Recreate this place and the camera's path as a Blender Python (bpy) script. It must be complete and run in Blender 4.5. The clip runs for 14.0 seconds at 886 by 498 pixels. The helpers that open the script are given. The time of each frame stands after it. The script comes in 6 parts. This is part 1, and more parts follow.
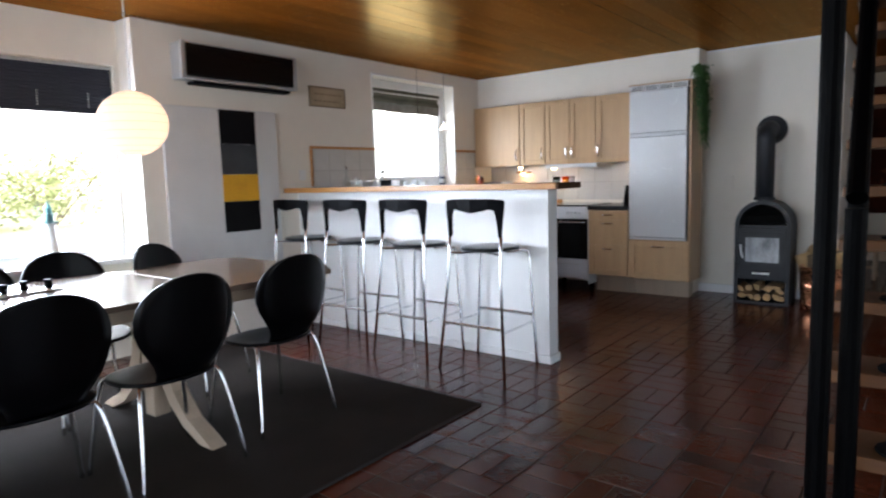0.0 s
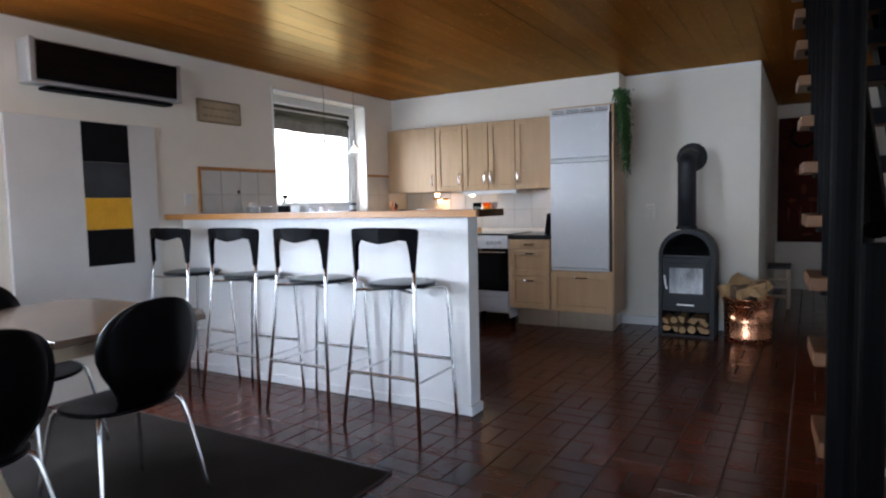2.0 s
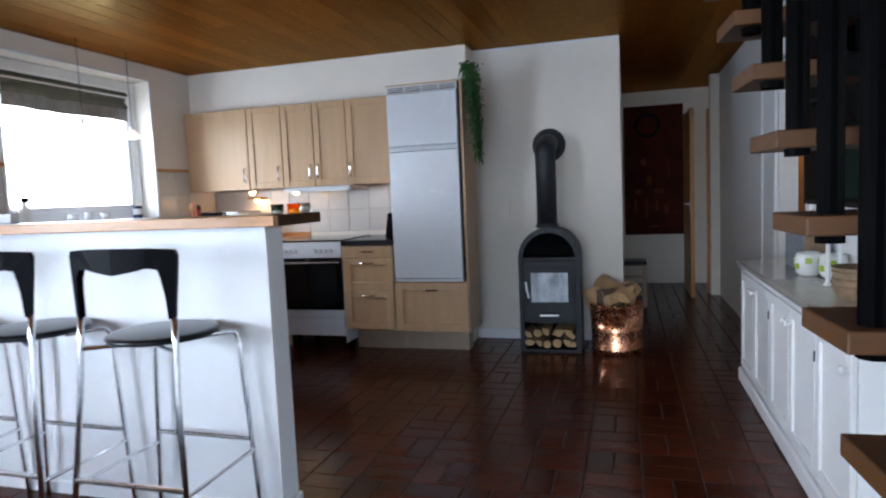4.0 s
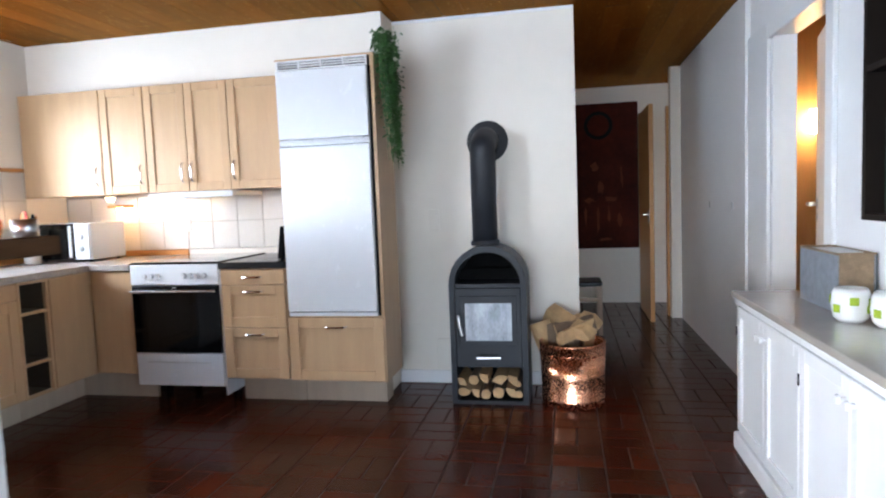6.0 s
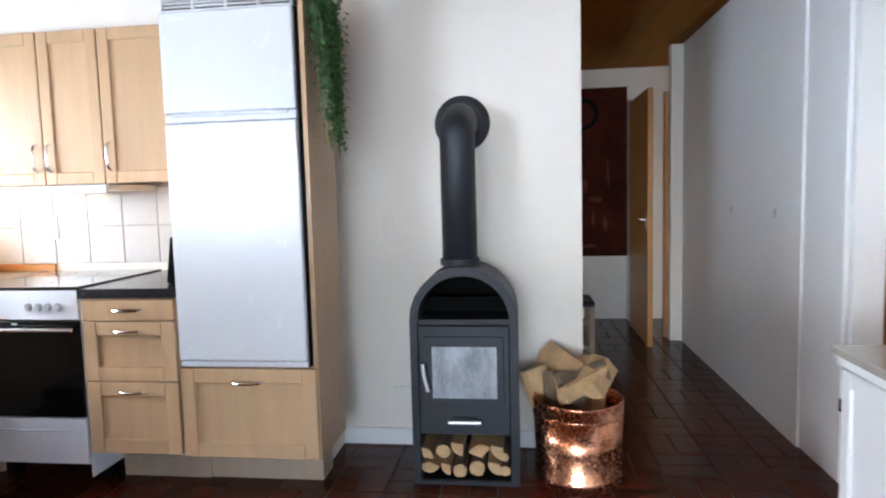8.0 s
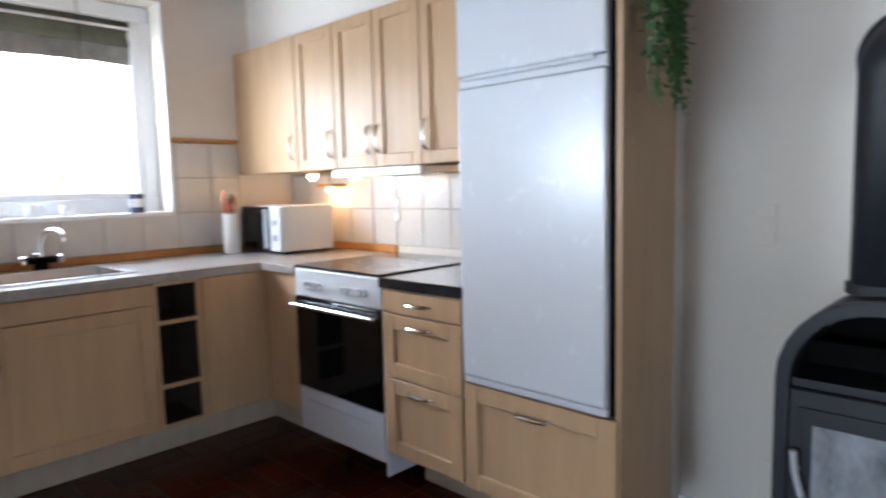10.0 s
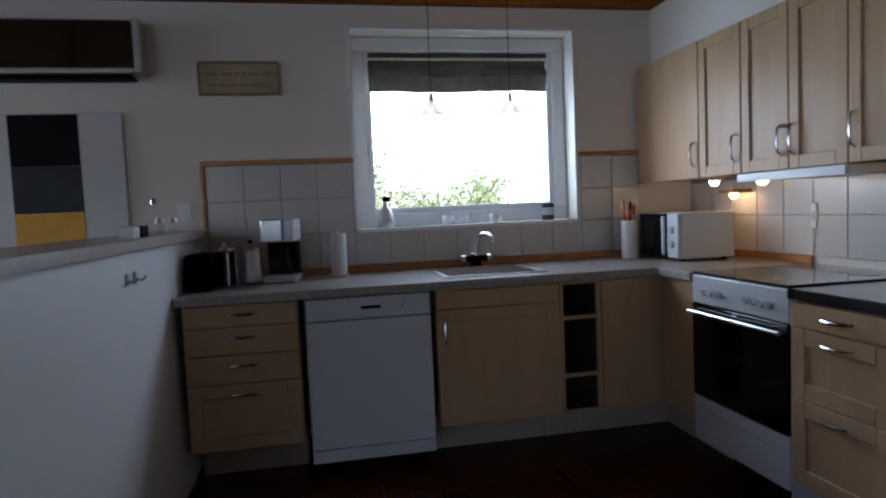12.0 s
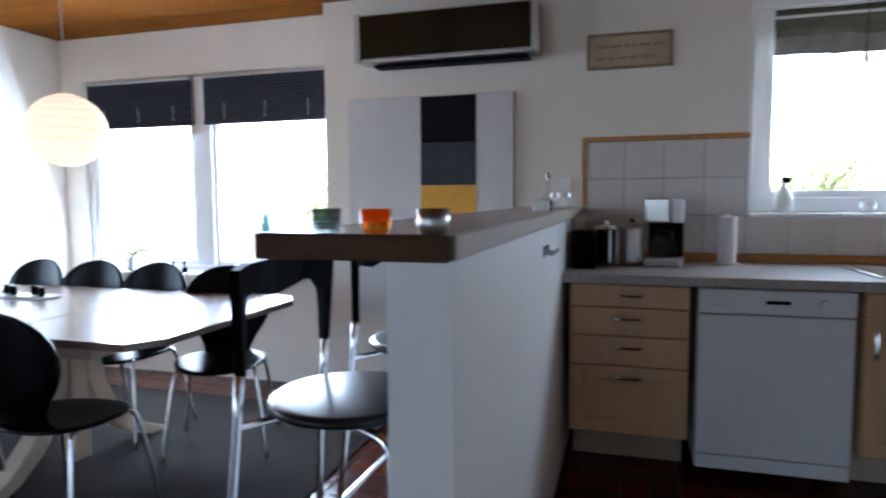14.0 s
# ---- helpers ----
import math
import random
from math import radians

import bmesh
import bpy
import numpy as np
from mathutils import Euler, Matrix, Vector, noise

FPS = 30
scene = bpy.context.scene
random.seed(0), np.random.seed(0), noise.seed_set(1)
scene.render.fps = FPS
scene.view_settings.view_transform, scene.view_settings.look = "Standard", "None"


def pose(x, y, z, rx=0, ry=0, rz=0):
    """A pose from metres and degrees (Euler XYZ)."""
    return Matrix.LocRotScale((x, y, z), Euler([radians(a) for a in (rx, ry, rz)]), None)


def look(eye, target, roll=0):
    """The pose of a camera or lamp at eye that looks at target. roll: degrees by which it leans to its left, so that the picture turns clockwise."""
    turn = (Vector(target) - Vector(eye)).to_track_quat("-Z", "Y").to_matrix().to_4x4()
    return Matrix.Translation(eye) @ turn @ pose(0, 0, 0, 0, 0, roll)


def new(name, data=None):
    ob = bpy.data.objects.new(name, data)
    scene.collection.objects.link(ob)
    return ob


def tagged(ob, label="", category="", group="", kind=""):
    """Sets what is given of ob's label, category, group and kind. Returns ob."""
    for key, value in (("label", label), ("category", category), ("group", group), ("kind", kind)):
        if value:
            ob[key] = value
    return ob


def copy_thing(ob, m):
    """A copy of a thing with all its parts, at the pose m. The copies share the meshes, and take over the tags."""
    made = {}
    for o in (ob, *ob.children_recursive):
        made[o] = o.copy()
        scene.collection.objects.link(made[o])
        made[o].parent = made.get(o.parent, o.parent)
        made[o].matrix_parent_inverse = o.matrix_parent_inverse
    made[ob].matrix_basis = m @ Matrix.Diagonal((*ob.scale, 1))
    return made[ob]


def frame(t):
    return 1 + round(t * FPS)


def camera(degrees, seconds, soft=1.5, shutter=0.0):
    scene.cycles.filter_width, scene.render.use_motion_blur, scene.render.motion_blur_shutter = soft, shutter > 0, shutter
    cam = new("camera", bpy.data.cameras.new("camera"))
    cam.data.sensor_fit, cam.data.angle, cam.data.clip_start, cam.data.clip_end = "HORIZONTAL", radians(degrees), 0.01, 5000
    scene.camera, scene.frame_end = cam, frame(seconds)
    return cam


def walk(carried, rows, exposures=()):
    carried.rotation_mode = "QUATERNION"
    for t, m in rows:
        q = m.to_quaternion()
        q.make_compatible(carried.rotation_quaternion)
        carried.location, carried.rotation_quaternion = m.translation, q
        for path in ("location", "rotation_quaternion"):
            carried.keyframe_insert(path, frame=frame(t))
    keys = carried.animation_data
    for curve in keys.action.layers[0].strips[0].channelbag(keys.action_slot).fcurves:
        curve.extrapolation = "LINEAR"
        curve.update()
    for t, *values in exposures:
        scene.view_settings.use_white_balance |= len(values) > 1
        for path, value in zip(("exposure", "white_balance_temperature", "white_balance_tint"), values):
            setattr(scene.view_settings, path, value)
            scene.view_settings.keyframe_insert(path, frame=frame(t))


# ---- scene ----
cam = camera(70.8, 14.0, soft=2.1, shutter=0.4)
PATH = [
    (0, (0.359, -0.035, 1.233), (-0.869, 1.527, 1.007), -1.7),
    (0.5, (0.441, -0.014, 1.225), (-0.902, 1.452, 1.01), -0.6),
    (1, (0.441, 0.071, 1.23), (-0.854, 1.576, 0.996), -0.7),
    (1.5, (0.28, 0.253, 1.247), (-0.855, 1.895, 1.129), -1.0),
    (2, (0.094, 0.42, 1.22), (-0.92, 2.138, 1.075), -1.3),
    (2.5, (-0.025, 0.63, 1.222), (-1.012, 2.367, 1.133), -1.3),
    (3, (-0.107, 0.865, 1.25), (-1.017, 2.638, 1.076), -1.8),
    (3.5, (-0.175, 1.225, 1.243), (-0.901, 3.084, 1.11), -2.2),
    (4, (-0.267, 1.46, 1.228), (-0.833, 3.371, 1.056), -2.5),
    (6.3, (-0.372, 2.724, 1.227), (-0.725, 4.686, 1.07), -2.2),
    (6.5, (-0.375, 2.85, 1.216), (-0.698, 4.817, 1.056), -2.2),
    (7, (-0.387, 3.151, 1.228), (-0.633, 5.132, 1.108), -2.3),
    (7.2, (-0.448, 3.221, 1.284), (-0.626, 5.206, 1.11), -2.5),
    (9.3, (-0.619, 4.187, 1.207), (-1.382, 6.03, 1.055), -2.0),
    (9.5, (-0.618, 4.257, 1.25), (-1.519, 6.031, 1.049), -3.1),
    (10, (-0.568, 4.37, 1.252), (-1.95, 5.801, 1.052), -1.4),
    (10.5, (-0.517, 4.361, 1.255), (-2.144, 5.509, 1.069), -1.5),
    (11, (-0.509, 4.313, 1.251), (-2.324, 5.139, 1.091), -2.3),
    (11.5, (-0.496, 4.295, 1.251), (-2.411, 4.852, 1.114), -2.4),
    (12, (-0.469, 4.292, 1.242), (-2.429, 4.67, 1.115), -2.5),
    (12.5, (-0.458, 4.256, 1.237), (-2.433, 4.523, 1.073), -2.2),
    (13, (-0.477, 4.144, 1.243), (-2.47, 4.127, 1.074), -1.7),
    (13.5, (-0.523, 4.04, 1.228), (-2.494, 3.739, 1.062), -0.6),
    (14, (-0.582, 3.913, 1.237), (-2.492, 3.344, 1.074), -0.4),
]
EXPOSURES = [(0, 1.8, 6300, 9), (2, 1.66, 6050, 9), (4, 1.82, 5850, 8), (5.3, 2.6, 5950, 8), (6.5, 3.12, 6050, 9), (7.2, 3.2, 6050, 9), (9.5, 2.74, 6000, 8), (10.5, 2.3, 5850, 8), (11, 1.92, 5700, 8), (12, 0.72, 5400, 7), (13, 0.7, 5300, 7), (14, 1.75, 5450, 6)]
walk(cam, [(t, look(eye, target, roll)) for t, eye, target, roll in PATH], EXPOSURES)

# ---- world and light ----
world = bpy.data.worlds.new("world")
scene.world = world
world.use_nodes = True
wn, wl = world.node_tree.nodes, world.node_tree.links
sky = wn.new("ShaderNodeTexSky")
sky.sky_type, sky.sun_disc = "NISHITA", False
sky.dust_density, sky.air_density = 1.0, 1.0
sky.sun_elevation, sky.sun_rotation = radians(48), radians(60)
wn["Background"].inputs["Strength"].default_value = 0.15
wl.new(sky.outputs[0], wn["Background"].inputs["Color"])


def sun_lamp():
    data = bpy.data.lights.new("sun", "SUN")
    data.energy, data.angle, data.color = 5.0, radians(0.5), (1.0, 0.95, 0.87)
    ob = new("sun", data)
    az, el = radians(60), radians(48)
    way = Vector((math.sin(az) * math.cos(el), math.cos(az) * math.cos(el), math.sin(el)))
    ob.matrix_world = look(way * 20, (0, 0, 0))


def window_light(name, at, towards, w, h, watts, colour=(0.74, 0.84, 1.0)):
    data = bpy.data.lights.new(name, "AREA")
    data.shape, data.size, data.size_y, data.energy, data.color = "RECTANGLE", w, h, watts, colour
    ob = new(name, data)
    ob.matrix_world = look(at, towards)


def glow(name, at, watts, colour, radius=0.03):
    data = bpy.data.lights.new(name, "POINT")
    data.energy, data.color, data.shadow_soft_size = watts, colour, radius
    new(name, data).location = at


W, B, CEIL = -4.035, 6.59, 2.4            # window wall, stove wall, ceiling
sun_lamp()
window_light("dining_window_light", (-4.40, 1.10, 1.25), (0, 1.9, 0.0), 1.8, 0.95, 60)
window_light("kitchen_window_light", (-4.30, 5.16, 1.6), (0, 5.16, 0.6), 1.05, 0.85, 8.5)
window_light("garden_window_light", (-1.2, -4.45, 1.3), (-0.9, 0, 0.3), 4.2, 1.8, 62)
window_light("terrace_window_light", (4.35, 0.6, 1.3), (0, 2.2, -0.4), 4.0, 1.9, 20)

# ---- materials ----


def material(name, colour, rough=0.5, metal=0.0, vary=0.12, scale=6.0, grain=(1, 1, 1), bump=0.0, bump_scale=60.0, coat=0.0, random_hue=0.0, island=False, spec=0.5, varnish=None):
    """Two scales of colour variation, optional stretched grain, relief, and variation from piece to piece."""
    m = bpy.data.materials.new(name)
    m.use_nodes = True
    n, l = m.node_tree.nodes, m.node_tree.links
    b = n["Principled BSDF"]
    b.inputs["Roughness"].default_value, b.inputs["Metallic"].default_value = rough, metal
    b.inputs["Specular IOR Level"].default_value = spec
    b.inputs["Coat Weight"].default_value = coat
    b.inputs["Coat Roughness"].default_value = 0.15
    tex = n.new("ShaderNodeTexCoord")
    mapping = n.new("ShaderNodeMapping")
    mapping.inputs["Scale"].default_value = grain
    l.new(tex.outputs["Object"], mapping.inputs["Vector"])
    big, fine = n.new("ShaderNodeTexNoise"), n.new("ShaderNodeTexNoise")
    big.inputs["Scale"].default_value, big.inputs["Detail"].default_value = scale, 4
    fine.inputs["Scale"].default_value, fine.inputs["Detail"].default_value = scale * 9, 3
    for t in (big, fine):
        l.new(mapping.outputs[0], t.inputs["Vector"])
    add = n.new("ShaderNodeMath")
    add.operation = "MULTIPLY_ADD"
    l.new(fine.outputs["Fac"], add.inputs[0])
    add.inputs[1].default_value = 0.4
    l.new(big.outputs["Fac"], add.inputs[2])
    fac = add.outputs[0]
    if random_hue:
        if island:
            info = n.new("ShaderNodeNewGeometry")
            out = info.outputs["Random Per Island"]
        else:
            info = n.new("ShaderNodeObjectInfo")
            out = info.outputs["Random"]
        shift = n.new("ShaderNodeMath")
        shift.operation = "MULTIPLY_ADD"
        l.new(out, shift.inputs[0])
        shift.inputs[1].default_value = random_hue
        l.new(fac, shift.inputs[2])
        fac = shift.outputs[0]
    span = n.new("ShaderNodeMapRange")
    span.inputs["From Min"].default_value, span.inputs["From Max"].default_value = 0.35, 1.05 + random_hue
    l.new(fac, span.inputs["Value"])
    mix = n.new("ShaderNodeMix")
    mix.data_type = "RGBA"
    lo = [max(0.0, c * (1 - vary)) for c in colour]
    hi = [min(1.0, c * (1 + vary)) for c in colour]
    mix.inputs["A"].default_value, mix.inputs["B"].default_value = (*lo, 1), (*hi, 1)
    l.new(span.outputs[0], mix.inputs["Factor"])
    l.new(mix.outputs["Result"], b.inputs["Base Color"])
    rr = n.new("ShaderNodeMapRange")
    rr.inputs["To Min"].default_value, rr.inputs["To Max"].default_value = max(0.02, rough * 0.85), min(1, rough * 1.15)
    l.new(fine.outputs["Fac"], rr.inputs["Value"])
    l.new(rr.outputs[0], b.inputs["Roughness"])
    if varnish:
        gloss, mixer, facing, curve_, amount = n.new("ShaderNodeBsdfGlossy"), n.new("ShaderNodeMixShader"), n.new("ShaderNodeLayerWeight"), n.new("ShaderNodeMath"), n.new("ShaderNodeMath")
        gloss.inputs["Color"].default_value = (*varnish, 1)
        l.new(rr.outputs[0], gloss.inputs["Roughness"])
        curve_.operation, curve_.inputs[1].default_value = "POWER", 4.0
        amount.operation, amount.inputs[1].default_value, amount.inputs[2].default_value = "MULTIPLY_ADD", 0.42, 0.014
        l.new(facing.outputs["Facing"], curve_.inputs[0])
        l.new(curve_.outputs[0], amount.inputs[0])
        l.new(amount.outputs[0], mixer.inputs[0])
        l.new(b.outputs[0], mixer.inputs[1])
        l.new(gloss.outputs[0], mixer.inputs[2])
        l.new(mixer.outputs[0], n["Material Output"].inputs["Surface"])
    if bump:
        relief = n.new("ShaderNodeTexNoise")
        relief.inputs["Scale"].default_value, relief.inputs["Detail"].default_value = bump_scale, 4
        l.new(mapping.outputs[0], relief.inputs["Vector"])
        node = n.new("ShaderNodeBump")
        node.inputs["Strength"].default_value, node.inputs["Distance"].default_value = bump, 0.004
        l.new(relief.outputs["Fac"], node.inputs["Height"])
        l.new(node.outputs[0], b.inputs["Normal"])
    return m


def glass(name, colour=(1, 1, 1), rough=0.0, thin=True):
    m = bpy.data.materials.new(name)
    m.use_nodes = True
    n, l = m.node_tree.nodes, m.node_tree.links
    b = n["Principled BSDF"]
    if thin:
        clear, gloss, mixer, fres = n.new("ShaderNodeBsdfTransparent"), n.new("ShaderNodeBsdfGlossy"), n.new("ShaderNodeMixShader"), n.new("ShaderNodeLayerWeight")
        power, scaled = n.new("ShaderNodeMath"), n.new("ShaderNodeMath")
        clear.inputs[0].default_value = (*colour, 1)
        gloss.inputs["Roughness"].default_value = 0.02
        l.new(fres.outputs["Facing"], power.inputs[0])
        power.operation, power.inputs[1].default_value = "POWER", 4.0
        l.new(power.outputs[0], scaled.inputs[0])
        scaled.operation, scaled.inputs[1].default_value, scaled.inputs[2].default_value = "MULTIPLY_ADD", 0.35, 0.03
        l.new(scaled.outputs[0], mixer.inputs[0])
        l.new(clear.outputs[0], mixer.inputs[1])
        l.new(gloss.outputs[0], mixer.inputs[2])
        l.new(mixer.outputs[0], n["Material Output"].inputs["Surface"])
    else:
        b.inputs["Transmission Weight"].default_value, b.inputs["Base Color"].default_value, b.inputs["Roughness"].default_value = 1.0, (*colour, 1), rough
    return m


def lit(name, colour, strength):
    m = bpy.data.materials.new(name)
    m.use_nodes = True
    b = m.node_tree.nodes["Principled BSDF"]
    b.inputs["Base Color"].default_value = (*colour, 1)
    b.inputs["Emission Color"].default_value, b.inputs["Emission Strength"].default_value = (*colour, 1), strength
    return m


def paper(name, colour):
    m = bpy.data.materials.new(name)
    m.use_nodes = True
    n, l = m.node_tree.nodes, m.node_tree.links
    thru, face, mixer = n.new("ShaderNodeBsdfTranslucent"), n.new("ShaderNodeBsdfDiffuse"), n.new("ShaderNodeMixShader")
    for q in (thru, face):
        q.inputs["Color"].default_value = (*colour, 1)
    mixer.inputs[0].default_value = 0.45
    l.new(thru.outputs[0], mixer.inputs[1])
    l.new(face.outputs[0], mixer.inputs[2])
    l.new(mixer.outputs[0], n["Material Output"].inputs["Surface"])
    return m


def opal(name, colour):
    """Thin milky glass: half clear, half glowing with the light behind it."""
    m = paper(name, colour)
    n, l = m.node_tree.nodes, m.node_tree.links
    body = n["Material Output"].inputs["Surface"].links[0].from_socket
    clear, mixer = n.new("ShaderNodeBsdfTransparent"), n.new("ShaderNodeMixShader")
    mixer.inputs[0].default_value = 0.5
    l.new(body, mixer.inputs[1])
    l.new(clear.outputs[0], mixer.inputs[2])
    l.new(mixer.outputs[0], n["Material Output"].inputs["Surface"])
    return m


PLASTER = material("white_plaster", (0.82, 0.77, 0.69), 0.75, vary=0.05, scale=1.3, bump=0.1, bump_scale=90)
PLASTER_COOL = material("white_painted_boarding", (0.82, 0.82, 0.82), 0.38, vary=0.05, scale=1.5, bump=0.12, bump_scale=50)
WHITE_PAINT = material("white_gloss_paint", (0.80, 0.80, 0.80), 0.32, vary=0.03, scale=3)
WHITE_METAL = material("white_enamel", (0.67, 0.69, 0.72), 0.26, vary=0.03, scale=2, coat=0.05)
CEIL_WOOD = material("lacquered_pine_boards", (0.155, 0.044, 0.0055), 0.26, vary=0.36, scale=2.0, grain=(9, 0.7, 1), bump=0.03, bump_scale=20, spec=0.0, random_hue=0.8, island=True, varnish=(0.85, 0.56, 0.22))
TILE_FLOOR = material("brown_red_clay_brick", (0.066, 0.0135, 0.0050), 0.19, vary=0.6, scale=3.5, bump=0.2, bump_scale=45, random_hue=0.75, spec=0.2)
TILE_FLOOR_FAR = material("brown_red_clay_brick_far", (0.066, 0.0135, 0.0050), 0.19, vary=0.6, scale=3.5, bump=0.2, bump_scale=45, random_hue=0.75, island=True, spec=0.2)
GROUT = material("grey_mortar", (0.048, 0.029, 0.022), 0.9, vary=0.9, scale=20, bump=0.4)
MAPLE = material("light_maple_veneer", (0.52, 0.345, 0.195), 0.38, vary=0.12, scale=2.2, grain=(9, 9, 1.0), bump=0.05, bump_scale=30, random_hue=0.15, spec=0.3)
PLINTH = material("pale_maple_plinth", (0.50, 0.40, 0.30), 0.45, vary=0.1, scale=2.2, grain=(9, 9, 1.0), spec=0.3)
# oak edge darkened: the shade on the counter's end is in this colour
OAK_UNLIT = material("unlit_oak_edge", (0.075, 0.036, 0.015), 0.6, spec=0.15, vary=0.3, scale=6, grain=(8, 1, 8), bump=0.1)
PINE_WALL = material("lacquered_pine_boarding", (0.40, 0.22, 0.09), 0.45, vary=0.2, scale=2, grain=(8, 8, 0.8))
OAK_EDGE = material("oiled_oak_edge", (0.44, 0.20, 0.055), 0.4, vary=0.3, scale=3, grain=(1, 8, 8), bump=0.1)
WORKTOP = material("speckled_grey_laminate", (0.36, 0.33, 0.30), 0.28, vary=0.3, scale=40)
BARTOP = material("beige_laminate_bartop", (0.44, 0.38, 0.32), 0.3, vary=0.15, scale=30)
DARK_STONE = material("black_worktop", (0.02, 0.02, 0.022), 0.2, vary=0.3, scale=30)
CHROME = material("chrome", (0.78, 0.79, 0.81), 0.22, metal=1.0, vary=0.04)
BRUSHED = material("brushed_steel", (0.55, 0.55, 0.56), 0.3, metal=1.0, vary=0.1)
BLACK_WOOD = material("black_lacquered_ply", (0.0015, 0.0015, 0.002), 0.3, vary=0.3, scale=5, spec=0.12)
BLACK_SEAT = material("black_seat_lacquer", (0.006, 0.007, 0.010), 0.3, vary=0.3, scale=8, bump=0.03, bump_scale=120, spec=0.3)
BLACK_PLASTIC = material("black_plastic", (0.002, 0.002, 0.003), 0.5, vary=0.2, spec=0.04)
BLACK_STEEL = material("black_painted_steel", (0.0008, 0.0008, 0.001), 0.5, vary=0.3, spec=0.03)
IRON = material("grey_stove_paint", (0.016, 0.018, 0.023), 0.55, vary=0.2, scale=8, bump=0.12, bump_scale=200)
SOOT = material("sooty_iron", (0.004, 0.004, 0.004), 0.9, vary=0.4, spec=0.1)
BLACK_GLASS = material("black_oven_glass", (0.003, 0.003, 0.0035), 0.06, vary=0.1, spec=0.3)
# pale streaky grey: the window's reflection is put into the glass colour
STOVE_GLASS = material("stove_glass_pale_reflection", (0.30, 0.32, 0.35), 0.12, vary=0.6, scale=4, grain=(3, 1, 1.2), coat=0.4)
COPPER = material("hammered_copper", (0.80, 0.38, 0.22), 0.27, metal=1.0, vary=0.15, scale=8, bump=0.2, bump_scale=26)
LOG_END = material("split_log_wood", (0.55, 0.36, 0.18), 0.8, vary=0.3, scale=14, bump=0.4)
BARK = material("log_bark", (0.20, 0.14, 0.09), 0.9, vary=0.5, scale=14, bump=0.8, bump_scale=40)
RUG = material("dark_brown_rug", (0.024, 0.018, 0.0145), 0.95, vary=0.35, scale=3, bump=0.8, bump_scale=260, spec=0.1)
RUG_EDGE = material("rug_binding", (0.02, 0.014, 0.012), 0.9, vary=0.3)
TABLE_TOP = material("grey_oiled_ash_tabletop", (0.15, 0.108, 0.08), 0.22, vary=0.22, scale=2.2, grain=(9, 0.8, 6), bump=0.05, bump_scale=30)
TABLE_LEG = material("pale_ash", (0.52, 0.40, 0.29), 0.45, vary=0.18, scale=3, grain=(3, 3, 0.8))
TREAD = material("oiled_stair_oak", (0.095, 0.036, 0.008), 0.5, vary=0.25, scale=3, grain=(0.8, 8, 8), bump=0.08)
MAT = material("dark_stair_mat", (0.004, 0.004, 0.0045), 0.95, vary=0.3, scale=30, bump=0.6, bump_scale=200, spec=0.1)
# near-black; in the stairwell it stands for darkness above the opening
DARK_SHAFT = material("near_black_boards", (0.012, 0.008, 0.006), 0.8, vary=0.3, scale=3, grain=(6, 6, 1), spec=0.15)
WALL_TILE = material("off_white_ceramic", (0.62, 0.60, 0.57), 0.25, vary=0.07, scale=5, coat=0.25, random_hue=0.12)
TILE_JOINT = material("pale_tile_joint", (0.42, 0.40, 0.37), 0.8, vary=0.1)
BLIND = material("grey_pleated_blind", (0.045, 0.048, 0.062), 0.85, vary=0.08, scale=4, grain=(1, 1, 30), spec=0.1)
# paler copy of the blind fabric, daylight through it put into colour
ROMAN_FOLD = material("backlit_blind_fabric", (0.30, 0.30, 0.28), 0.9, vary=0.4, scale=9, spec=0.1)
ROMAN = material("olive_roller_fabric", (0.13, 0.125, 0.10), 0.9, vary=0.35, scale=5, bump=0.3)
CANVAS = material("white_canvas", (0.66, 0.66, 0.66), 0.8, vary=0.05, scale=6, bump=0.25, bump_scale=300)
PAINT_BLACK = material("black_acrylic", (0.004, 0.004, 0.005), 0.7, vary=0.3, spec=0.15)
PAINT_GREY = material("slate_acrylic", (0.05, 0.054, 0.06), 0.7, vary=0.25, scale=6, spec=0.2)
PAINT_YELLOW = material("yellow_acrylic", (0.72, 0.37, 0.012), 0.5, vary=0.2, scale=5, bump=0.2)
DARK_PANEL = material("dark_glossy_panel", (0.003, 0.003, 0.004), 0.05, vary=0.1, spec=0.25)
SILVER = material("silver_plastic", (0.50, 0.51, 0.52), 0.3, metal=0.5, vary=0.05)
PAPER = paper("rice_paper", (1.0, 0.88, 0.76))
PAPER_RIB = material("paper_lamp_rib", (0.75, 0.55, 0.36), 0.8)
FROST = lit("frosted_lamp_glass", (1.0, 0.66, 0.34), 2.0)
OPAL = opal("opal_lamp_glass", (0.95, 0.95, 0.93))
LAMP_WARM = lit("halogen_lens", (1.0, 0.62, 0.26), 9.0)
GLASS = glass("window_glass")
CLEAR = glass("clear_drinking_glass", (0.93, 0.96, 0.97))
SMOKED = glass("smoked_glass", (0.45, 0.48, 0.47))
AMBER = glass("amber_glass", (1.0, 0.55, 0.12))
LEAF = material("ivy_leaf", (0.055, 0.14, 0.035), 0.45, vary=0.5, scale=12, random_hue=0.4, island=True)
GARDEN = material("garden_leaves", (0.34, 0.38, 0.17), 0.6, vary=0.5, scale=1.5, random_hue=0.6, island=True)
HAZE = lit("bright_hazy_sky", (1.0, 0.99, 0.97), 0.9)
LAWN = material("dry_grass", (0.27, 0.26, 0.15), 0.95, vary=0.3, scale=0.4, bump=0.5)
